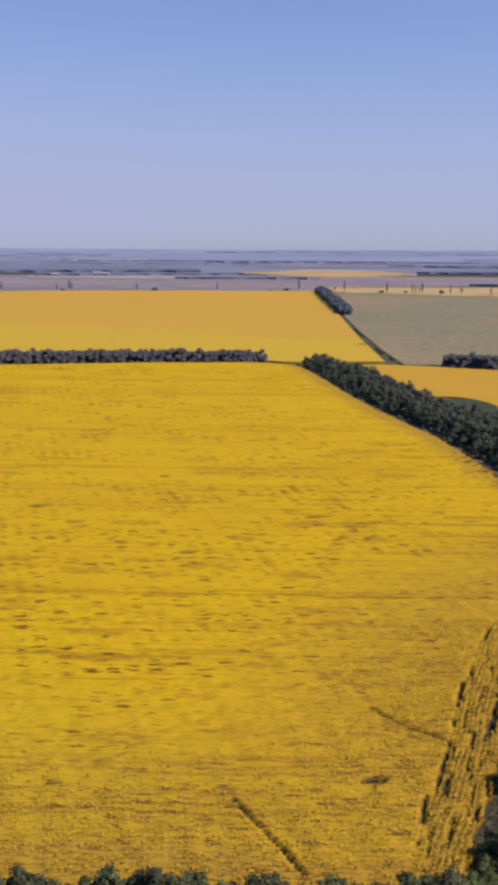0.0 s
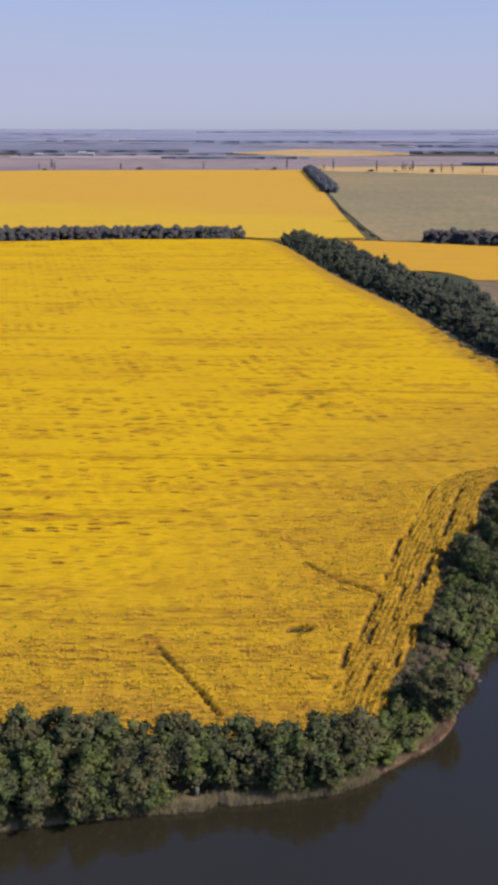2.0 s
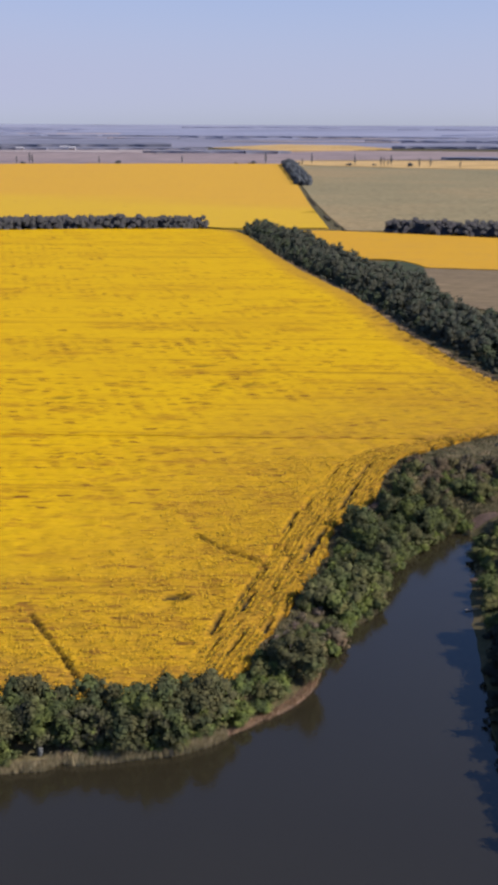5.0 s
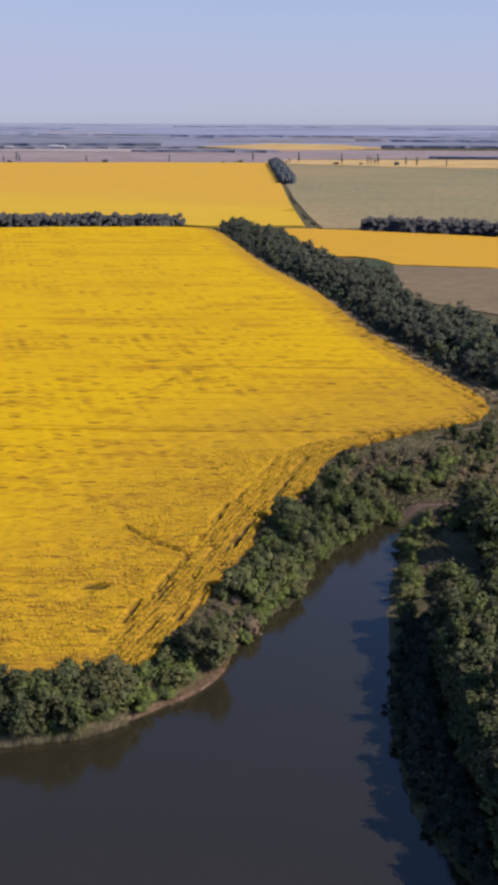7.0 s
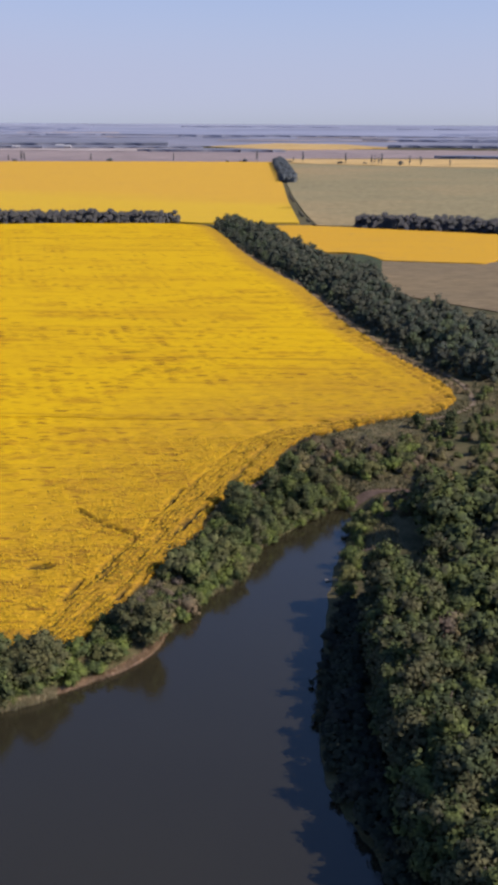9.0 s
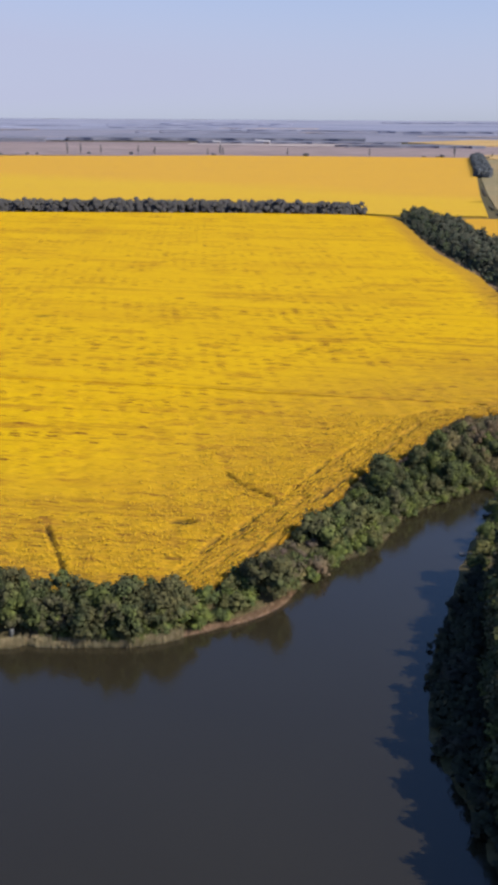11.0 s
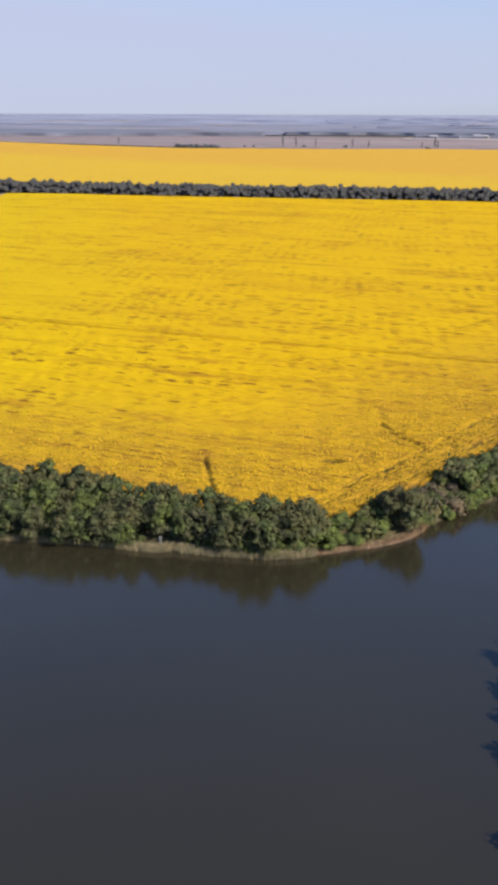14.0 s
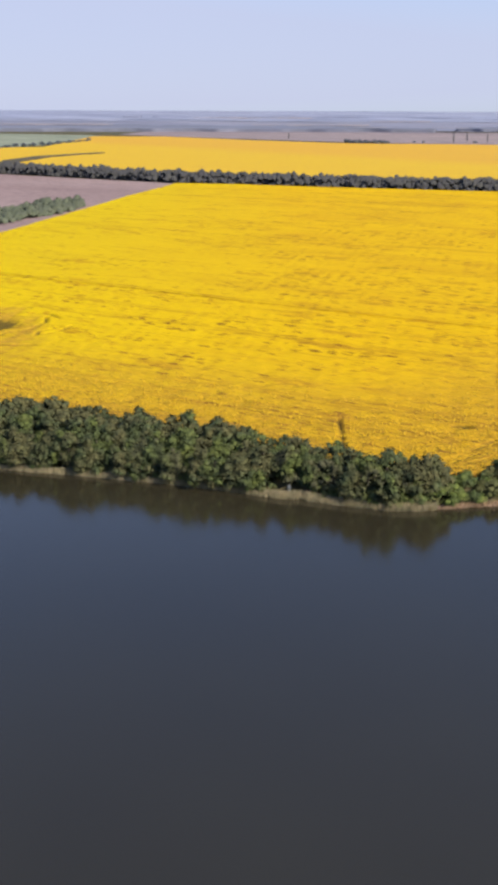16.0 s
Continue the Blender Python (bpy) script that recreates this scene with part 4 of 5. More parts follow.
def joined(name, label, category, kind_of, places, seed, lo, hi, sink=0.1):
    """Many trees of one kind that nobody could count, as one mesh of trunks and one of crowns joined."""
    rs = random.Random(seed)
    vs, fs, ns, off = [], [], [], 0
    for x, y in places:
        trunk, crown = kind_of.shapes[rs.randrange(len(kind_of.shapes))]
        a, s = rs.uniform(0, 6.28), rs.uniform(lo, hi)
        ca, sa = math.cos(a) * s, math.sin(a) * s
        z0 = land1(float(x), float(y)) - sink
        v = np.empty(len(crown.vertices) * 3, np.float32)
        crown.vertices.foreach_get("co", v)
        v = v.reshape(-1, 3)
        f = np.empty(len(crown.loops), np.int32)
        crown.loops.foreach_get("vertex_index", f)
        vs.append(np.stack([v[:, 0] * ca - v[:, 1] * sa + x, v[:, 0] * sa + v[:, 1] * ca + y, v[:, 2] * s + z0], 1))
        fs.append(f.reshape(-1, 3) + off)
        n = SOFT[crown.name]
        ns.append(unit(np.stack([n[:, 0] * ca - n[:, 1] * sa, n[:, 0] * sa + n[:, 1] * ca, n[:, 2] * s], 1)))
        off += len(v)
    me = leafy(mesh_of(name, np.concatenate(vs), np.concatenate(fs), kind_of.shapes[0][1].materials[0]), np.concatenate(ns))
    return tagged(new(name, me), label, category, kind="stuff")


def scatter(poly, gap, seed, tries=6000):
    """Places in an outline, no two nearer than gap."""
    rs = np.random.RandomState(seed)
    p = np.asarray(poly, float)
    lo, hi = p.min(0), p.max(0)
    c = rs.uniform(lo, hi, (tries, 2))
    c = c[inside(c[:, 0], c[:, 1], p)]
    got = np.zeros((0, 2))
    for q in c:
        if len(got) == 0 or ((got - q) ** 2).sum(1).min() > gap * gap:
            got = np.concatenate([got, [q]])
    return got


def along_shore(a, b, per_metre, inner, outer, seed):
    """Random places along the shoreline between two of its corners, from inner metres in the water to outer on land."""
    rs = np.random.RandomState(seed)
    p = SHORE[a:b]
    seg = np.diff(p, axis=0)
    ln = np.hypot(seg[:, 0], seg[:, 1])
    n = int(ln.sum() * per_metre)
    k = rs.choice(len(ln), n, p=ln / ln.sum())
    s = rs.uniform(0, 1, n)
    q = p[k] + seg[k] * s[:, None]
    nx, ny = -seg[k, 1] / ln[k], seg[k, 0] / ln[k]
    o = rs.uniform(-inner, outer, n)
    return np.stack([q[:, 0] + nx * o, q[:, 1] + ny * o], 1)


def thinned(p, gap):
    got = p[:1]
    for q in p[1:]:
        if ((got - q) ** 2).sum(1).min() > gap * gap:
            got = np.concatenate([got, [q]])
    return got


def grow(kind, places, seed, lo=0.8, hi=1.15, sink=0.1):
    rs = random.Random(seed)
    for x, y in places:
        kind.plant(float(x), float(y), rs.uniform(0, 360), rs.uniform(lo, hi), rs.randrange(12), sink)


# the wooded bank before the field
BELT_BANK = [(-124, 100.2), (-88, 108.0), (-72, 112.2), (-56, 116.2), (-42, 119.4), (-37.6, 120.6), (-36.3, 123.2), (-34.6, 121.2), (-26, 122.7), (-20, 124.5),
             (-17, 131), (-22, 130.5), (-30, 128.5), (-40, 129), (-55, 129.5), (-70, 129.5), (-88, 128), (-110, 123), (-124, 120)]
spots = scatter(BELT_BANK, 2.15, 1, 9000)
def clear(q):
    """True away from the landing and the barrel."""
    return ~((np.abs(q[:, 0] + 38.7) < 1.5) & (q[:, 1] < 122.5)) & ~((np.abs(q[:, 0] + 36.1) < 1.7) & (q[:, 1] < 123.0))


spots = spots[clear(spots)]
deep, _, _ = nearest(spots[:, 0], spots[:, 1], SHORE, False)
front = (deep < 5.0) & (spots[:, 0] > -100)
west = spots[:, 0] < -60
grow(BANK, spots[front & west], 2, 0.58, 0.98)
grow(BANK, spots[front & ~west], 2, 0.62, 1.08)
joined("bank_wood", "dense green trees behind the first row on the bank", "trees", BANK_BACK, spots[~front], 53, 0.70, 1.02)
grow(SHRUB, [q for q in thinned(along_shore(6, 62, 5.0, -0.9, 2.4, 43), 1.5) if q[0] > -120 and clear(np.array([q]))[0]], 44, 0.35, 0.75)
# thinner growth round the point and up the inlet
POINT = [(-18.5, 128), (-13.5, 130.5), (-9.5, 134), (-8, 140), (-11, 143), (-12.5, 138), (-15.5, 134)]
grow(SHRUB, scatter(POINT, 2.4, 3), 4, 0.7, 1.1)
grow(WILLOW, [(-6.9, 141.6)], 5, 1.02, 1.04)
grow(DRY, [(-1.0, 151.6), (-3.4, 148.8)], 9, 1.35, 1.5)
grow(DEAD, [(-7.2, 151.5), (-6.0, 155), (-4.8, 157.6), (-8.6, 149.4), (-3.2, 156.2), (11.2, 206.2), (13.2, 208.5), (9.8, 204.0), (-2.0, 160.5)], 45, 0.5, 0.85)
grow(SHRUB, [(1.9, 165.4), (5.6, 168.4), (3.6, 171.6), (6.6, 172.8), (0.6, 162.2), (-1.6, 163.4), (1.0, 168.6), (4.0, 164.4), (7.4, 177.5)], 7, 1.1, 1.6)
grow(SHRUB, [(-3.0, 145.6), (-1.0, 156.8), (-4.4, 161.0), (3.0, 176.0), (5.0, 180.0), (2.6, 183.0), (5.6, 193.0), (10.5, 198.5), (7.2, 199.0), (-5.8, 147.0)], 46, 0.45, 0.8)
grow(BANK, [(8.8, 184.2), (11.2, 187.8), (7.6, 189.6), (14.2, 194.2), (16.8, 198.4), (13.4, 200.2), (19.4, 203.6), (22.6, 206.8), (17.0, 206.4), (5.8, 195.6), (9.6, 193.0), (12.0, 183.6), (10.0, 179.6), (14.2, 187.6), (17.0, 191.8), (19.6, 195.8), (22.2, 199.4), (24.8, 202.6)], 8, 0.74, 1.0)
grow(SHRUB, thinned(along_shore(78, 123, 6.0, 0.1, 3.2, 41), 1.6), 42, 0.4, 0.95)
q = FIELD_EDGE[(FIELD_EDGE[:, 1] > 150) & (FIELD_EDGE[:, 1] < 236)]
rs = np.random.RandomState(71)
q = q[rs.randint(0, len(q), 60)] + np.stack([rs.uniform(2.2, 4.2, 60), rs.uniform(-2.5, 0.5, 60)], 1)
grow(SHRUB, [p for p in thinned(q, 2.2) if not inside(p[:1], p[1:], FIELD)[0]], 72, 0.35, 0.8)
# rough ground at the head of the inlet
grow(DRY, [(24.2, 224), (20.2, 218.5), (36, 225.4), (28.5, 229.5), (23, 231), (40.5, 231), (18.6, 213.5)], 13, 1.2, 1.65)
grow(SHRUB, [(34.2, 211.2), (30.2, 214.2), (26.2, 212.4), (32.6, 219), (27.4, 219.6), (38.6, 216.4), (42.6, 218.4), (22.4, 225.6), (45, 227), (41, 224)], 11, 0.85, 1.35)
HEAD = [(22, 208), (30, 209), (45, 212), (66, 222), (75, 240), (66, 254), (54, 246), (44, 236), (34, 231), (24, 230), (19.5, 226), (17, 215)]
THICK = [(25, 208.5), (30, 212), (44, 215), (52, 224), (46, 233), (32, 232), (21, 226), (17.5, 215)]
grow(DRY, scatter(THICK, 3.3, 49), 50, 0.55, 1.2)
grow(SHRUB, scatter(HEAD, 6.0, 10), 12, 0.35, 0.85)
grow(DRY, scatter(HEAD, 4.8, 12), 47, 0.3, 0.8)
grow(BANK, [(48.5, 247), (52, 244.5), (55, 239.6), (60, 243), (46.6, 223.4), (62, 236), (68, 232), (58, 227), (66, 246), (72, 226), (51, 231), (57, 250), (63, 251)], 14, 0.40, 0.66)
TIP = [(67, 258), (78, 262), (82, 286), (74, 290), (69, 280)]
grow(DRY, scatter(TIP, 4.2, 61), 62, 0.3, 0.7)
grow(SHRUB, scatter(TIP, 7.0, 63), 64, 0.4, 0.8)
# the wood on the shaded bank
WOODLAND = [(33, 178), (41, 187), (50, 190), (64, 195), (78, 200), (78, 150), (66, 62), (52, 48), (40, 76), (32.5, 88), (29.5, 98), (27, 106), (26, 118), (26.6, 130), (28, 143), (30.5, 156), (32.5, 172)]
spots = scatter(WOODLAND, 3.7, 15)
GLADE = np.array([(21, 155), (34, 155), (38.5, 166), (39.5, 190), (32, 191), (27, 190), (24, 176)])
spots = spots[(np.hypot(spots[:, 0] - 36.6, spots[:, 1] - 133) > 3.4) & (spots[:, 0] > 31.0) & ~inside(spots[:, 0], spots[:, 1], GLADE) & ((spots[:, 0] > 40.5) | (spots[:, 1] < 166))]
front = (spots[:, 0] < 41) & (spots[:, 1] > 84)
low = (spots[:, 1] > 158) & (spots[:, 0] < 46)
grow(WOOD, spots[front & ~low], 16, 0.72, 1.14)
grow(WOOD, spots[front & low], 17, 0.72, 0.90)
grow(WOOD, [(41.2, 190), (43, 186.5), (44.6, 193.6), (42.4, 196.2), (47, 190), (43.4, 199.4), (46, 197)], 19, 0.62, 0.78)
joined("woodland", "green broadleaf wood behind the bank trees", "woodland", WOOD_BACK, spots[~front], 31, 0.78, 1.1)
UNDER = [(18.9, 123), (19.4, 131), (20.6, 138), (22.0, 147), (23.5, 156), (27, 168), (29, 180), (31.5, 188), (33, 184), (31, 170), (29, 158), (27, 147), (25.6, 138), (25, 130), (24.6, 122), (25, 112), (26, 105), (29.6, 95), (31, 84), (27.5, 80), (24.6, 92), (20.3, 104), (19.2, 112)]
joined("undergrowth", "green undergrowth at the foot of the wood, coloured dark for shade", "shrubs", UNDERKIND, [q for q in scatter(UNDER, 1.9, 37) if not inside(q[:1], q[1:], GLADE)[0]], 38, 0.4, 0.9)
grow(SHRUB, [(28.6, 181.4), (29.2, 184.6), (31.4, 189.4), (28.2, 187.0), (26.0, 164), (27.4, 167.6), (29.0, 178.6), (25.6, 159.5), (28.4, 171.6), (26.4, 170.8), (30.2, 192.4), (27.2, 175.0), (25.2, 156.4), (30.6, 186.0)], 48, 0.55, 1.0)
NOOK = [(40, 196), (52, 198), (72, 206), (72, 222), (58, 218), (45, 211)]
grow(DRY, scatter(NOOK, 4.2, 85), 86, 0.4, 1.0)
grow(SHRUB, scatter(NOOK, 5.2, 87), 88, 0.5, 1.2)
RIM = [(31, 191), (39, 190), (42, 197), (40, 200.5), (33, 199)]
grow(DRY, scatter(RIM, 2.6, 89), 90, 0.4, 0.8)
grow(SHRUB, scatter(RIM, 3.4, 91), 92, 0.45, 0.95)
EDGE = [(21.4, 104), (20.6, 112), (20.6, 123), (22.2, 138), (24.4, 153), (26.8, 168), (29.5, 183), (33, 183), (30, 168), (27.4, 153), (25.2, 138), (24, 123), (24, 112), (26, 103), (31, 84), (28.5, 82), (25.5, 93)]
joined("undergrowth", "dense undergrowth on the shaded bank, leaves coloured dark for shade", "shrubs", UNDERKIND, [q for q in scatter(EDGE, 1.5, 51) if not inside(q[:1], q[1:], GLADE)[0]], 52, 0.5, 0.95)
brink = smooth_curve([(32.5, 186), (31.2, 168), (30, 153), (29.2, 140), (28.4, 128), (28.0, 116), (28.4, 106), (28.0, 97), (29.0, 90), (31.5, 80), (36, 66)], 8)
brink = thinned(brink + np.random.RandomState(54).uniform(-0.5, 0.5, brink.shape), 1.9)
brink = brink[~inside(brink[:, 0], brink[:, 1], GLADE)]
grow(WOOD, brink, 55, 0.92, 1.0)
grow(WOOD, [q for q in thinned(brink + [2.6, 0.9], 2.4) if q[1] < 154], 56, 0.98, 1.05)
grow(RED, [(36.6, 134.5)], 18, 1.04, 1.06)

# the long strip between the fields
STRIPLAND = [(-22.5, 748), (-6, 655), (12, 552), (30.5, 470), (43.5, 395), (54, 347), (62.5, 312), (70, 294), (140, 300), (120, 350), (86, 352), (66, 390), (58, 415), (62, 470), (58, 492), (42, 515), (26, 627), (9, 690), (-8, 752)]
spots = scatter(STRIPLAND, 3.7, 19, 16000)
front = (spots[:, 1] < 335) & (spots[:, 0] < 76)
deep, _, _ = nearest(spots[:, 0], spots[:, 1], FIELD_RIGHT, False)
deep = np.where(deep < 8.0, 0, np.where(deep < 11.5, 1, 2))       # low at the crop's side, tall behind
for k, (lo, hi) in enumerate(((0.45, 0.62), (0.68, 0.88), (0.85, 1.12))):
    grow(STRIP, spots[front & (deep == k)], 20 + 5 * k, lo, hi)
    joined("tree_strip", "long dark green strip of trees beside the field", "trees", STRIP, spots[~front & (deep == k) & (spots[:, 1] < 560)], 32 + k, lo, hi)
    joined("tree_strip", "far end of the dark green strip of trees", "trees", STRIP, spots[~front & (deep == k) & (spots[:, 1] >= 560)], 57 + k, lo, hi)
EAVES = [(-24.5, 748), (-8.5, 655), (9.5, 552), (27.5, 470), (40.8, 395), (51, 347), (59.6, 312), (66.5, 297), (70, 296), (63, 312), (54.2, 347), (43.8, 395), (30.8, 470), (12.4, 552), (-5.6, 655), (-22, 748)]
joined("undergrowth", "low dark growth along the foot of the tree strip", "shrubs", EAVEKIND, scatter(EAVES, 3.4, 67, 12000), 68, 0.4, 0.75)
# tufts and low shrubs on the verge of the strip
rs = np.random.RandomState(65)
q = FIELD_RIGHT[(FIELD_RIGHT[:, 1] < 400)]
q = q[rs.randint(0, len(q), 70)] + np.stack([rs.uniform(1.0, 6.5, 70), rs.uniform(-4, 4, 70)], 1)
grow(DRY, thinned(q, 1.8), 66, 0.2, 0.55)
# shelterbelts
BELT_LEFT = [(-48, 768), (-60, 758.5), (-100, 758), (-170, 749), (-246, 736), (-330, 720), (-400, 711), (-461, 704), (-555, 713), (-654, 720), (-760, 735), (-760, 746), (-654, 730), (-555, 722), (-461, 712), (-400, 719), (-330, 729), (-246, 746), (-170, 760), (-90, 769)]
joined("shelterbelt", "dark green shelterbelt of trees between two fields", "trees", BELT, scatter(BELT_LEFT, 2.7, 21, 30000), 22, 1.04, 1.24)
BELT_RIGHT = [(76, 742), (120, 722), (170, 704), (190, 698), (192, 708), (160, 720), (120, 734), (78, 750)]
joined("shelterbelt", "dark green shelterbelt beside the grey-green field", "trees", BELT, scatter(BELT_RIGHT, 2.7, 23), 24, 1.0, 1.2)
FAR_STRIP = [(33, 1860), (34, 1640), (36, 1275), (50, 1266), (50, 1400), (48, 1640), (46, 1870)]
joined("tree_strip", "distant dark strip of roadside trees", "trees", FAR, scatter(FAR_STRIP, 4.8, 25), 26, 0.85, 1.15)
HEDGE = [(-336, 372), (-352, 380), (-392, 470), (-384, 493), (-372, 486), (-352, 440)]
joined("thicket", "grey-green willow thicket beside the ploughed field", "shrubs", HEDGEKIND, scatter(HEDGE, 5.0, 29), 30, 0.8, 1.3)
MEADOW_EDGE = [(-1090, 1195), (-1135, 1375), (-1225, 1570), (-1240, 1565), (-1155, 1370), (-1110, 1195)]
joined("thicket", "distant line of dark bushes at the meadow", "shrubs", BUSHF, scatter(MEADOW_EDGE, 16, 33), 34, 0.6, 1.1)
MOUND = [(-800, 1720), (-770, 1700), (-728, 1730), (-735, 1750), (-790, 1745)]
joined("thicket", "distant low thicket in the fallow field", "shrubs", BUSHF, scatter(MOUND, 7, 35), 36, 0.7, 1.3)
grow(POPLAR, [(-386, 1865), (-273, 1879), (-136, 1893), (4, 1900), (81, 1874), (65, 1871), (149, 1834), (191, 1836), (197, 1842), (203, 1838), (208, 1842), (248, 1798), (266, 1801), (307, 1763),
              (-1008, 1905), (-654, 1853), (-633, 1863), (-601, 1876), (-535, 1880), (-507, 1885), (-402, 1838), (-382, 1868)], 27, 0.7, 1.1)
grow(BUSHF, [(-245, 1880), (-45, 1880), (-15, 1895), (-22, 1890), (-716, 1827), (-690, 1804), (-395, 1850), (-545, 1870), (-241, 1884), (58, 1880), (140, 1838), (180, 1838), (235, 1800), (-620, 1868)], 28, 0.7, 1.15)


# ---- single sunflowers near the bank ----
def sunflower_meshes():
    """Flower heads and leaves of the plants nearest to the pond: in rows along the edge on the headland, across it elsewhere."""
    rs = np.random.RandomState(9)
    # rows along the outline
    line = INNER
    seg = np.diff(line, axis=0)
    lens = np.hypot(seg[:, 0], seg[:, 1])
    cum = np.concatenate([[0], np.cumsum(lens)])
    px, py = [], []
    for k in range(14):
        s = np.arange(0, cum[-1], 0.34) + rs.uniform(0, 0.3)
        x, y = np.interp(s, cum, line[:, 0]), np.interp(s, cum, line[:, 1])
        tx, ty = np.gradient(x), np.gradient(y)
        n = np.hypot(tx, ty) + 1e-9
        off = -0.81 - 0.92 * k
        px.append(x - ty / n * off)
        py.append(y + tx / n * off)
    hx, hy = np.concatenate(px), np.concatenate(py)
    row = np.concatenate([np.full(len(q), k) for k, q in enumerate(px)])
    keep = rs.uniform(0, 1, len(hx)) < 0.88 - 0.4 * (ripple(hx, hy, 4.0) > 0.5)
    hx, hy = hx[keep], hy[keep]
    ok = inside(hx, hy, ROWS)
    hx, hy = hx[ok], hy[ok]
    # rows across
    X, Y = np.meshgrid(np.arange(-175, 14, 0.46), np.arange(112, 236, 0.72))
    mx, my = X.ravel() + rs.normal(0, 0.1, X.size), Y.ravel() + rs.normal(0, 0.07, X.size)
    d, _, _ = nearest(mx, my, FIELD_EDGE, False)
    ok = inside(mx, my, FIELD) & ~inside(mx, my, ROWS) & (rs.uniform(0, 1, len(mx)) < 0.66 - 0.72 * smoothstep(10, 50, d + 6 * ripple(mx, my, 9.0)))
    mx, my = mx[ok], my[ok]
    x, y = np.concatenate([hx, mx]) + 0, np.concatenate([hy, my]) + 0
    b = bare_places(x, y)
    ok = (b < 0.4) & (rs.uniform(0, 1, len(x)) > 0.75 * (sparse_places(x, y) - 0.1) * (x < -20))
    x, y = x[ok], y[ok]
    x, y = x + rs.normal(0, 0.08, len(x)) + 0.2 * ripple(x, y, 3.1, 5), y + rs.normal(0, 0.08, len(x)) + 0.2 * ripple(x, y, 3.4, 7)
    z = land(x, y) + 1.32 + 0.14 * canopy(x, y) + rs.uniform(-0.12, 0.12, len(x))
    n = len(x)
    c = np.stack([x, y, z], 1)
    nrm = unit(np.array([[0.70, -0.48, 0.42]]) + rs.normal(0, 0.28, (n, 3)))
    a = unit(np.cross(nrm, [0.1, 0.2, 1.0]))
    bb = np.cross(nrm, a)
    r = rs.uniform(0.115, 0.175, n)[:, None]
    k = 6
    ring = [c + (a * math.cos(t) + bb * math.sin(t)) * r * (1.0 if q % 2 else 0.86) for q, t in enumerate(np.arange(k) * 2 * math.pi / k)]
    v = np.stack(ring, 1).reshape(-1, 3)
    f = np.arange(n)[:, None] * k + np.arange(k)[None]
    heads = tagged(new("sunflower_heads", mesh_of("sunflower_heads", v, f, MAT_PETAL, False)), "yellow sunflower heads in rows near the bank", "sunflowers", kind="stuff")
    disc = [c + nrm * 0.02 + (a * math.cos(t) + bb * math.sin(t)) * r * 0.34 for t in np.arange(4) * math.pi / 2]
    v = np.stack(disc, 1).reshape(-1, 3)
    f = np.arange(n)[:, None] * 4 + np.arange(4)[None]
    tagged(new("sunflower_discs", mesh_of("sunflower_discs", v, f, MAT_DISC, False)), "brown seed discs of the sunflower heads", "sunflowers", kind="stuff")
    # leaves and stalks below the heads
    lc = np.repeat(c, 2, 0) + np.stack([rs.normal(0, 0.2, 2 * n), rs.normal(0, 0.2, 2 * n), rs.uniform(-0.75, -0.12, 2 * n)], 1)
    v, f = sprays(rs, lc, np.tile([[0.1, -0.2, 1.0]], (2 * n, 1)), 0.17)
    tagged(new("sunflower_leaves", mesh_of("sunflower_leaves", v, f, MAT_CROPLEAF, False)), "broad green leaves under the sunflower heads", "leaves", kind="stuff")


def petal_material():
    m, nt, sh = material("petals", 0.7, 0.2)
    geo = nt.nodes.new("ShaderNodeNewGeometry")
    col = ramp(nt, geo.outputs["Random Per Island"], [(0.0, (0.40, 0.235, 0.008)), (0.4, (0.52, 0.318, 0.008)), (1.0, (0.60, 0.375, 0.008))])
    nt.links.new(col, sh.inputs["Base Color"])
    return m


MAT_PETAL = petal_material()
MAT_DISC = plain_field("seed_discs", [(0.3, (0.07, 0.035, 0.012)), (0.7, (0.14, 0.07, 0.02))], 0.5, 4.0)
MAT_CROPLEAF = leaf_material("sunflower_leaf", (0.070, 0.066, 0.018), (0.19, 0.155, 0.03))
sunflower_meshes()


# ---- reeds and dry growth at the water's edge ----
def blades(name, places, heights, mat, label, category, lean=0.22, wide=0.035):
    rs = np.random.RandomState(len(places))
    n = len(places)
    x, y = places[:, 0], places[:, 1]
    z = np.maximum(land(x, y), WATER_Z - 0.2)
    a = rs.uniform(0, 2 * math.pi, n)
    base = np.stack([x, y, z], 1)
    side = np.stack([np.cos(a), np.sin(a), 0 * a], 1) * wide
    top = base + np.stack([rs.normal(0, lean, n) * heights, rs.normal(0, lean, n) * heights, heights], 1)
    mid = (base + top) / 2 + np.stack([rs.normal(0, 0.05, n), rs.normal(0, 0.05, n), 0.08 * heights], 1)
    v = np.stack([base - side, base + side, mid + side * 0.8, top, mid - side * 0.8], 1).reshape(-1, 3)
    i = np.arange(n)[:, None] * 5
    f = np.concatenate([i + [[0, 1, 2]], i + [[0, 2, 4]], i + [[4, 2, 3]]])
    return tagged(new(name, mesh_of(name, v, f, mat, False)), label, category, kind="stuff")


def reed_material(name, dark, light):
    m, nt, sh = material(name, 0.8, 0.2)
    geo = nt.nodes.new("ShaderNodeNewGeometry")
    col = mixed(nt, geo.outputs["Random Per Island"], dark, light)
    n = noise_tex(nt, coords(nt), 0.5, 3, 0.6)
    col = mixed(nt, 1.0, col, ramp(nt, n, [(0.3, (0.7, 0.75, 0.7)), (0.7, (1.25, 1.2, 1.15))]), "MULTIPLY")
    nt.links.new(col, sh.inputs["Base Color"])
    return m


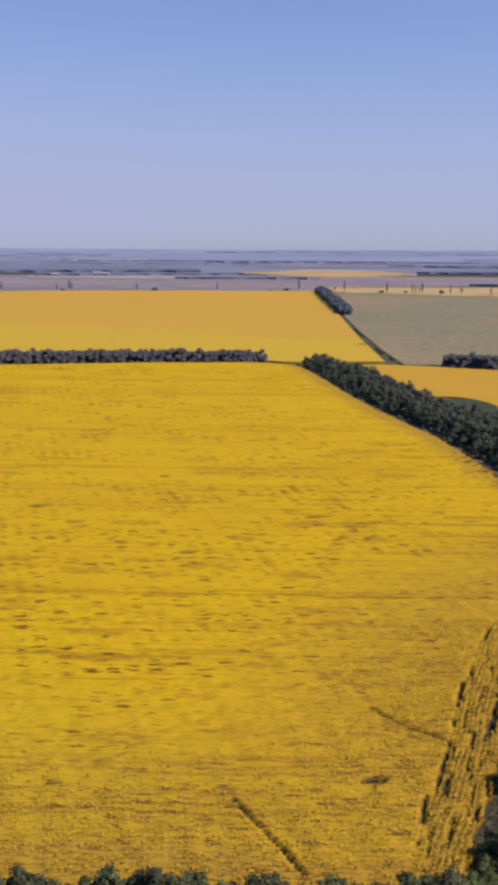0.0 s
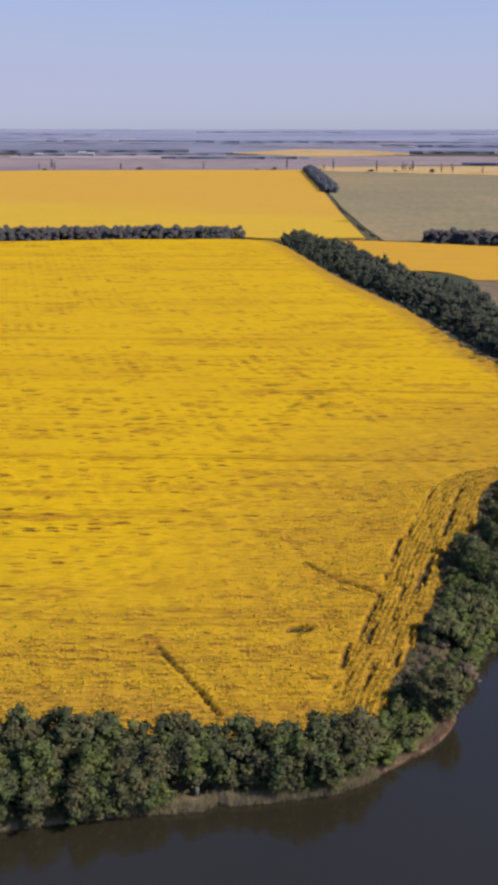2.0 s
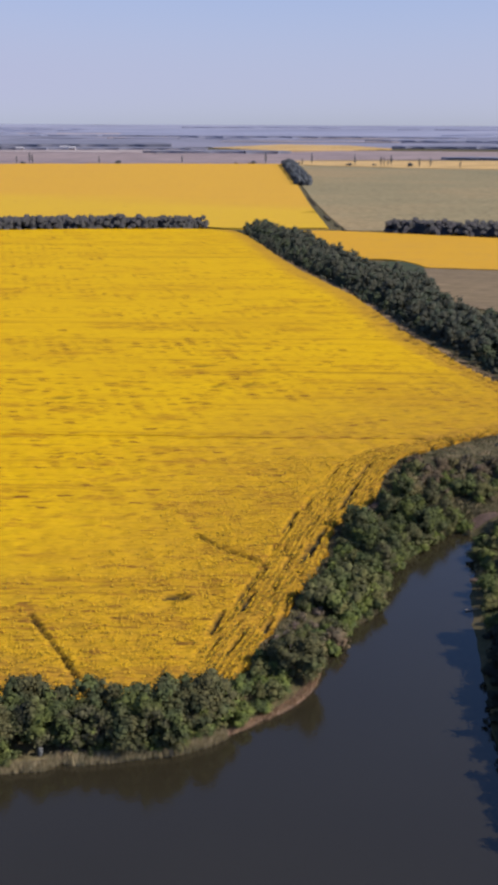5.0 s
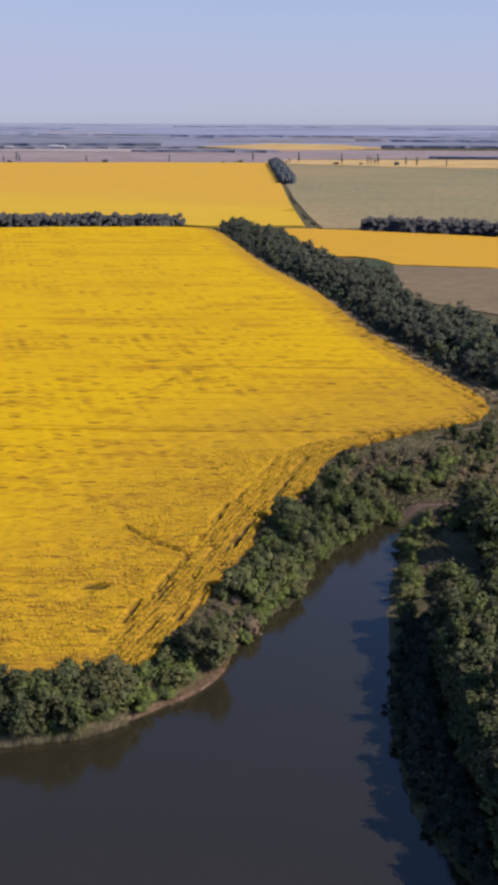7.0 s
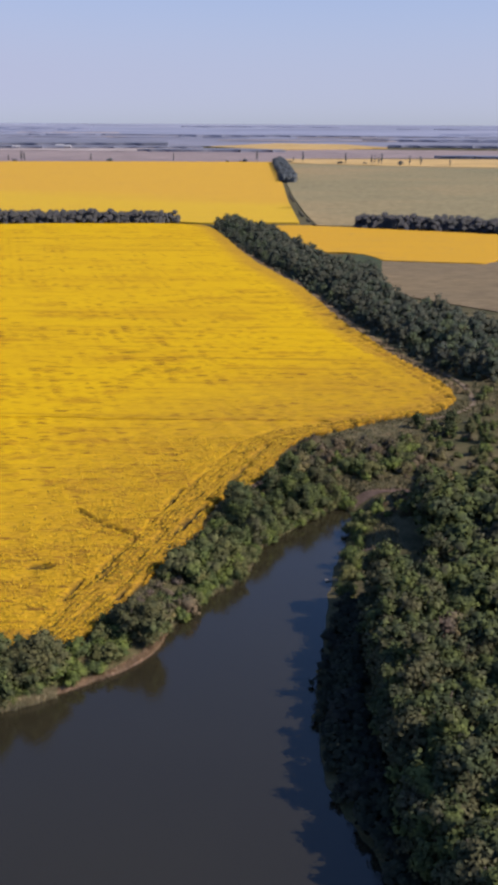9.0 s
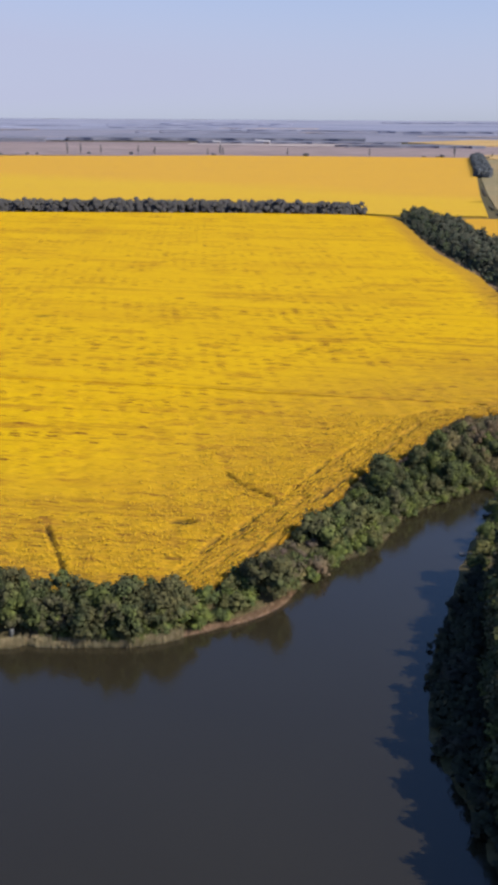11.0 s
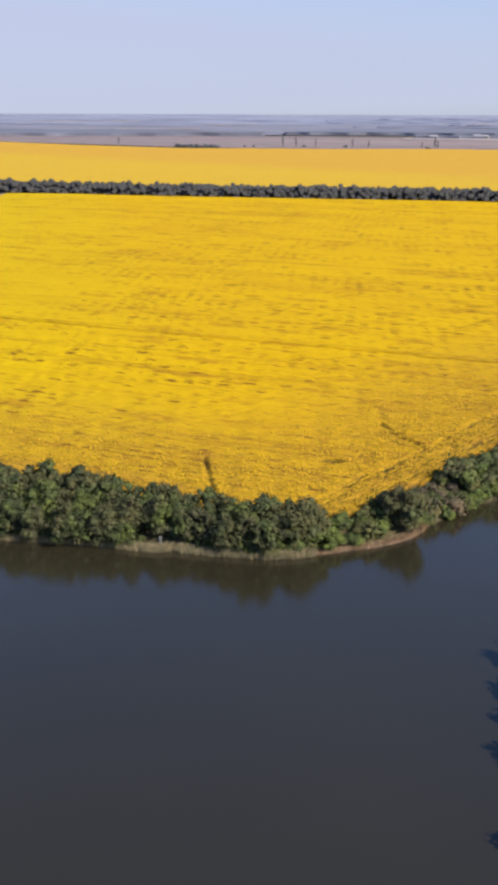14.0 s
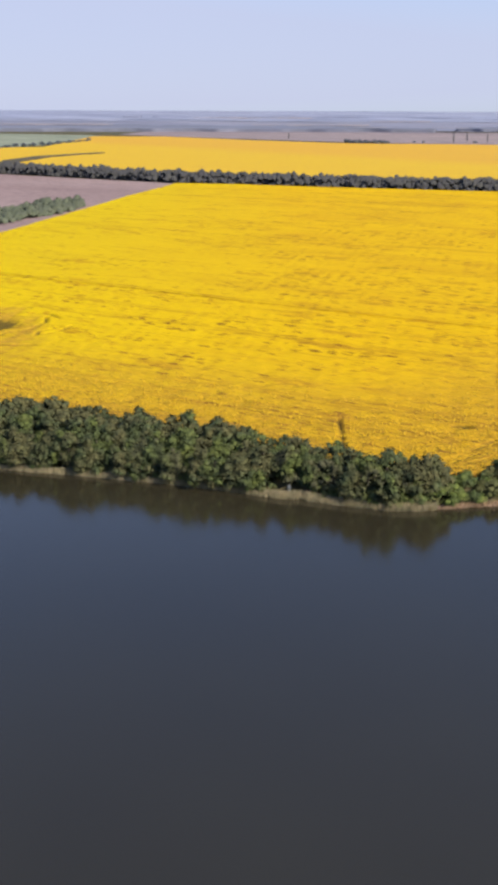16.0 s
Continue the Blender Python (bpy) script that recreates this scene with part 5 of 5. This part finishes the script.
MAT_REED = reed_material("reeds", (0.22, 0.188, 0.104), (0.45, 0.385, 0.245))
MAT_REED_DRY = reed_material("dry_reeds", (0.22, 0.14, 0.085), (0.46, 0.33, 0.21))
places = along_shore(4, 60, 120, 0.6, 1.0, 1)
blades("reeds", places, np.random.RandomState(1).uniform(0.5, 1.15, len(places)), MAT_REED, "pale green and straw reeds at the water's edge", "reeds")
places = along_shore(58, 80, 80, 0.2, 1.0, 2)
blades("dry_reeds", places, np.random.RandomState(2).uniform(0.4, 1.1, len(places)), MAT_REED_DRY, "dry reddish straw on the low point of the bank", "reeds")
places = along_shore(78, 125, 45, 0.3, 0.8, 3)
blades("reeds", places, np.random.RandomState(3).uniform(0.5, 1.4, len(places)), MAT_REED, "straw-coloured reeds along the inlet", "reeds")


# tufts of grass on the rough ground round the inlet's head and along the verge
MAT_TUFT = reed_material("tuft_grass", (0.075, 0.078, 0.036), (0.25, 0.205, 0.115))
rs = np.random.RandomState(91)
places = []
for outline, count in (([(25, 226), (29, 240.5), (34.5, 247), (46, 252.6), (60, 259), (58, 247), (50, 236), (40, 230), (32, 226)], 5200), ([(19, 207), (31.5, 212), (42, 212), (42, 204), (32, 204.5), (24, 203)], 2200),
                       ([(60, 258), (68, 258), (80, 264), (80, 285), (70, 292), (67, 276)], 3200), ([(25, 172), (36, 173), (36, 190), (28, 189)], 900)):
    o = np.array(outline, float)
    q = rs.uniform(o.min(0), o.max(0), (count, 2))
    places.append(q[inside(q[:, 0], q[:, 1], o)])
q = np.concatenate([FIELD_EDGE[(FIELD_EDGE[:, 0] > -12)], FIELD_RIGHT[FIELD_RIGHT[:, 1] < 380]])
q = q[rs.randint(0, len(q), 5000)] + rs.uniform(0.4, 4.0, (5000, 1)) * [0.8, -0.25] + rs.normal(0, 1.0, (5000, 2))
places = np.concatenate(places + [q[~inside(q[:, 0], q[:, 1], FIELD)]])
places = places[~inside(places[:, 0], places[:, 1], LAKE)]
blades("grass_tufts", places, rs.uniform(0.3, 0.8, len(places)), MAT_TUFT, "tufts of half-dry grass on rough ground", "grass", 0.4, 0.10)


# ---- farm halls far off ----
def box_mesh(name, size, mat, taper=0.0):
    """A block on the ground with softened edges; taper pulls its top in."""
    bm = bmesh.new()
    bmesh.ops.create_cube(bm, size=1)
    for v in bm.verts:
        k = 1 - taper * (v.co.z > 0)
        v.co = Vector((v.co.x * size[0] * k, v.co.y * size[1] * k, (v.co.z + 0.5) * size[2]))
    bmesh.ops.bevel(bm, geom=bm.edges[:], offset=min(size) * 0.04, segments=1, affect="EDGES")
    me = bpy.data.meshes.new(name)
    bm.to_mesh(me)
    bm.free()
    me.materials.append(mat)
    return me


def gable_mesh(name, length, width, rise, mat):
    """A pitched roof with thickness and eaves."""
    bm = bmesh.new()
    rows = []
    for x in (-length / 2 - 0.6, length / 2 + 0.6):
        w = width / 2 + 0.7
        rows.append([bm.verts.new((x, y, z)) for y, z in ((-w, -0.35), (0, rise), (w, -0.35), (w, -0.65), (0, rise - 0.35), (-w, -0.65))])
    for k in range(6):
        bm.faces.new((rows[0][k], rows[0][(k + 1) % 6], rows[1][(k + 1) % 6], rows[1][k]))
    bm.faces.new(rows[0][::-1])
    bm.faces.new(rows[1])
    bmesh.ops.recalc_face_normals(bm, faces=bm.faces[:])
    me = bpy.data.meshes.new(name)
    bm.to_mesh(me)
    bm.free()
    me.materials.append(mat)
    return me


MAT_WHITEWASH = plain_field("whitewashed_wall", [(0.35, (0.31, 0.30, 0.33)), (0.65, (0.39, 0.375, 0.40))], 0.2, 1.5)
MAT_SLATE = plain_field("grey_sheet_roof", [(0.35, (0.42, 0.42, 0.45)), (0.65, (0.55, 0.55, 0.58))], 0.2, 1.5)
MAT_DOOR = plain_field("dark_door_boards", [(0.35, (0.08, 0.07, 0.06)), (0.65, (0.13, 0.11, 0.09))], 0.5, 3.0)


def farm_hall(x, y, length, width, height, turn):
    root = tagged(new("farm_hall"), "long whitewashed farm hall with grey pitched roof", "building", "far farm halls")
    root.matrix_basis = pose(x, y, land1(x, y) + 0.4, 0, 0, turn)
    part("wall", box_mesh("wall", (length, width, height), MAT_WHITEWASH), root)
    roof = part("roof", gable_mesh("roof", length, width, height * 0.45, MAT_SLATE), root, "grey sheet roof")
    roof.matrix_basis = pose(0, 0, height + 0.35)
    for k in (-0.25, 0.25):
        door = part("door", box_mesh("door", (3.6, 0.3, height * 0.7), MAT_DOOR), root, "dark board door")
        door.matrix_basis = pose(k * length, -width / 2 - 0.1, 0)


farm_hall(-562, 2638, 18, 9, 4.5, 6)
farm_hall(-440, 2638, 15, 9, 6.0, -4)
farm_hall(-1700, 2270, 20, 9, 4.5, 32)
farm_hall(-481, 2764, 20, 9, 4.5, 10)


# ---- things on the bank ----
MAT_PLASTIC = plain_field("weathered_pale_plastic", [(0.35, (0.15, 0.16, 0.155)), (0.65, (0.22, 0.23, 0.215))], 2.0, 8.0, relief=0.05)
MAT_DRIFT = plain_field("bleached_wood", [(0.35, (0.30, 0.26, 0.21)), (0.65, (0.46, 0.41, 0.34))], 2.0, 6.0)


def lathe_mesh(name, profile, mat, sides=18):
    """A turned shape from radii and heights."""
    bm = bmesh.new()
    rings = [[bm.verts.new((r * math.cos(a), r * math.sin(a), z)) for a in np.arange(sides) * 2 * math.pi / sides] for r, z in profile]
    for lo, hi in zip(rings, rings[1:]):
        for k in range(sides):
            bm.faces.new((lo[k], lo[(k + 1) % sides], hi[(k + 1) % sides], hi[k]))
    bm.faces.new(rings[0][::-1])
    bm.faces.new(rings[-1])
    me = bpy.data.meshes.new(name)
    bm.to_mesh(me)
    bm.free()
    for p in me.polygons:
        p.use_smooth = len(p.vertices) == 4
    me.materials.append(mat)
    return me


barrel = tagged(new("barrel"), "pale weathered plastic barrel standing among the bank trees", "barrel")
barrel.matrix_basis = pose(-38.8, 121.5, land1(-38.8, 121.5) - 0.03, 2, 3, 0)
part("body", lathe_mesh("body", [(0.27, 0), (0.30, 0.05), (0.31, 0.3), (0.335, 0.34), (0.315, 0.40), (0.32, 0.62), (0.34, 0.66), (0.315, 0.72), (0.30, 0.98), (0.26, 1.05)], MAT_PLASTIC), barrel)
part("lid", lathe_mesh("lid", [(0.27, 1.04), (0.275, 1.09), (0.10, 1.10)], MAT_PLASTIC), barrel)


def log_mesh(name, length, radius, seed):
    bm = bmesh.new()
    rs = random.Random(seed)
    p = Vector((-length / 2, 0, radius * 0.8))
    for k in range(4):
        q = p + Vector((length / 4, rs.uniform(-0.12, 0.12), rs.uniform(-0.02, 0.03)))
        limb(bm, p, q, radius * (1 - 0.18 * k), radius * (1 - 0.18 * (k + 1)), 8)
        p = q
    limb(bm, (0, 0, radius), (length * 0.18, length * 0.16, radius * 2.6), radius * 0.4, radius * 0.12, 5)
    me = bpy.data.meshes.new(name)
    bm.to_mesh(me)
    bm.free()
    me.materials.append(MAT_DRIFT)
    return me


for x, y, length, turn in ((-33.2, 122.6, 2.8, -20), (-11.4, 138.6, 2.2, 35), (-35.6, 122.2, 1.2, 70), (23.4, 165.5, 2.6, 10)):
    ob = tagged(new("fallen_log", log_mesh("fallen_log", length, 0.14, int(length * 10))), "bleached fallen log lying on the bank", "log", "fallen logs")
    ob.matrix_basis = pose(x, y, land1(x, y) + 0.02, 0, 0, turn)
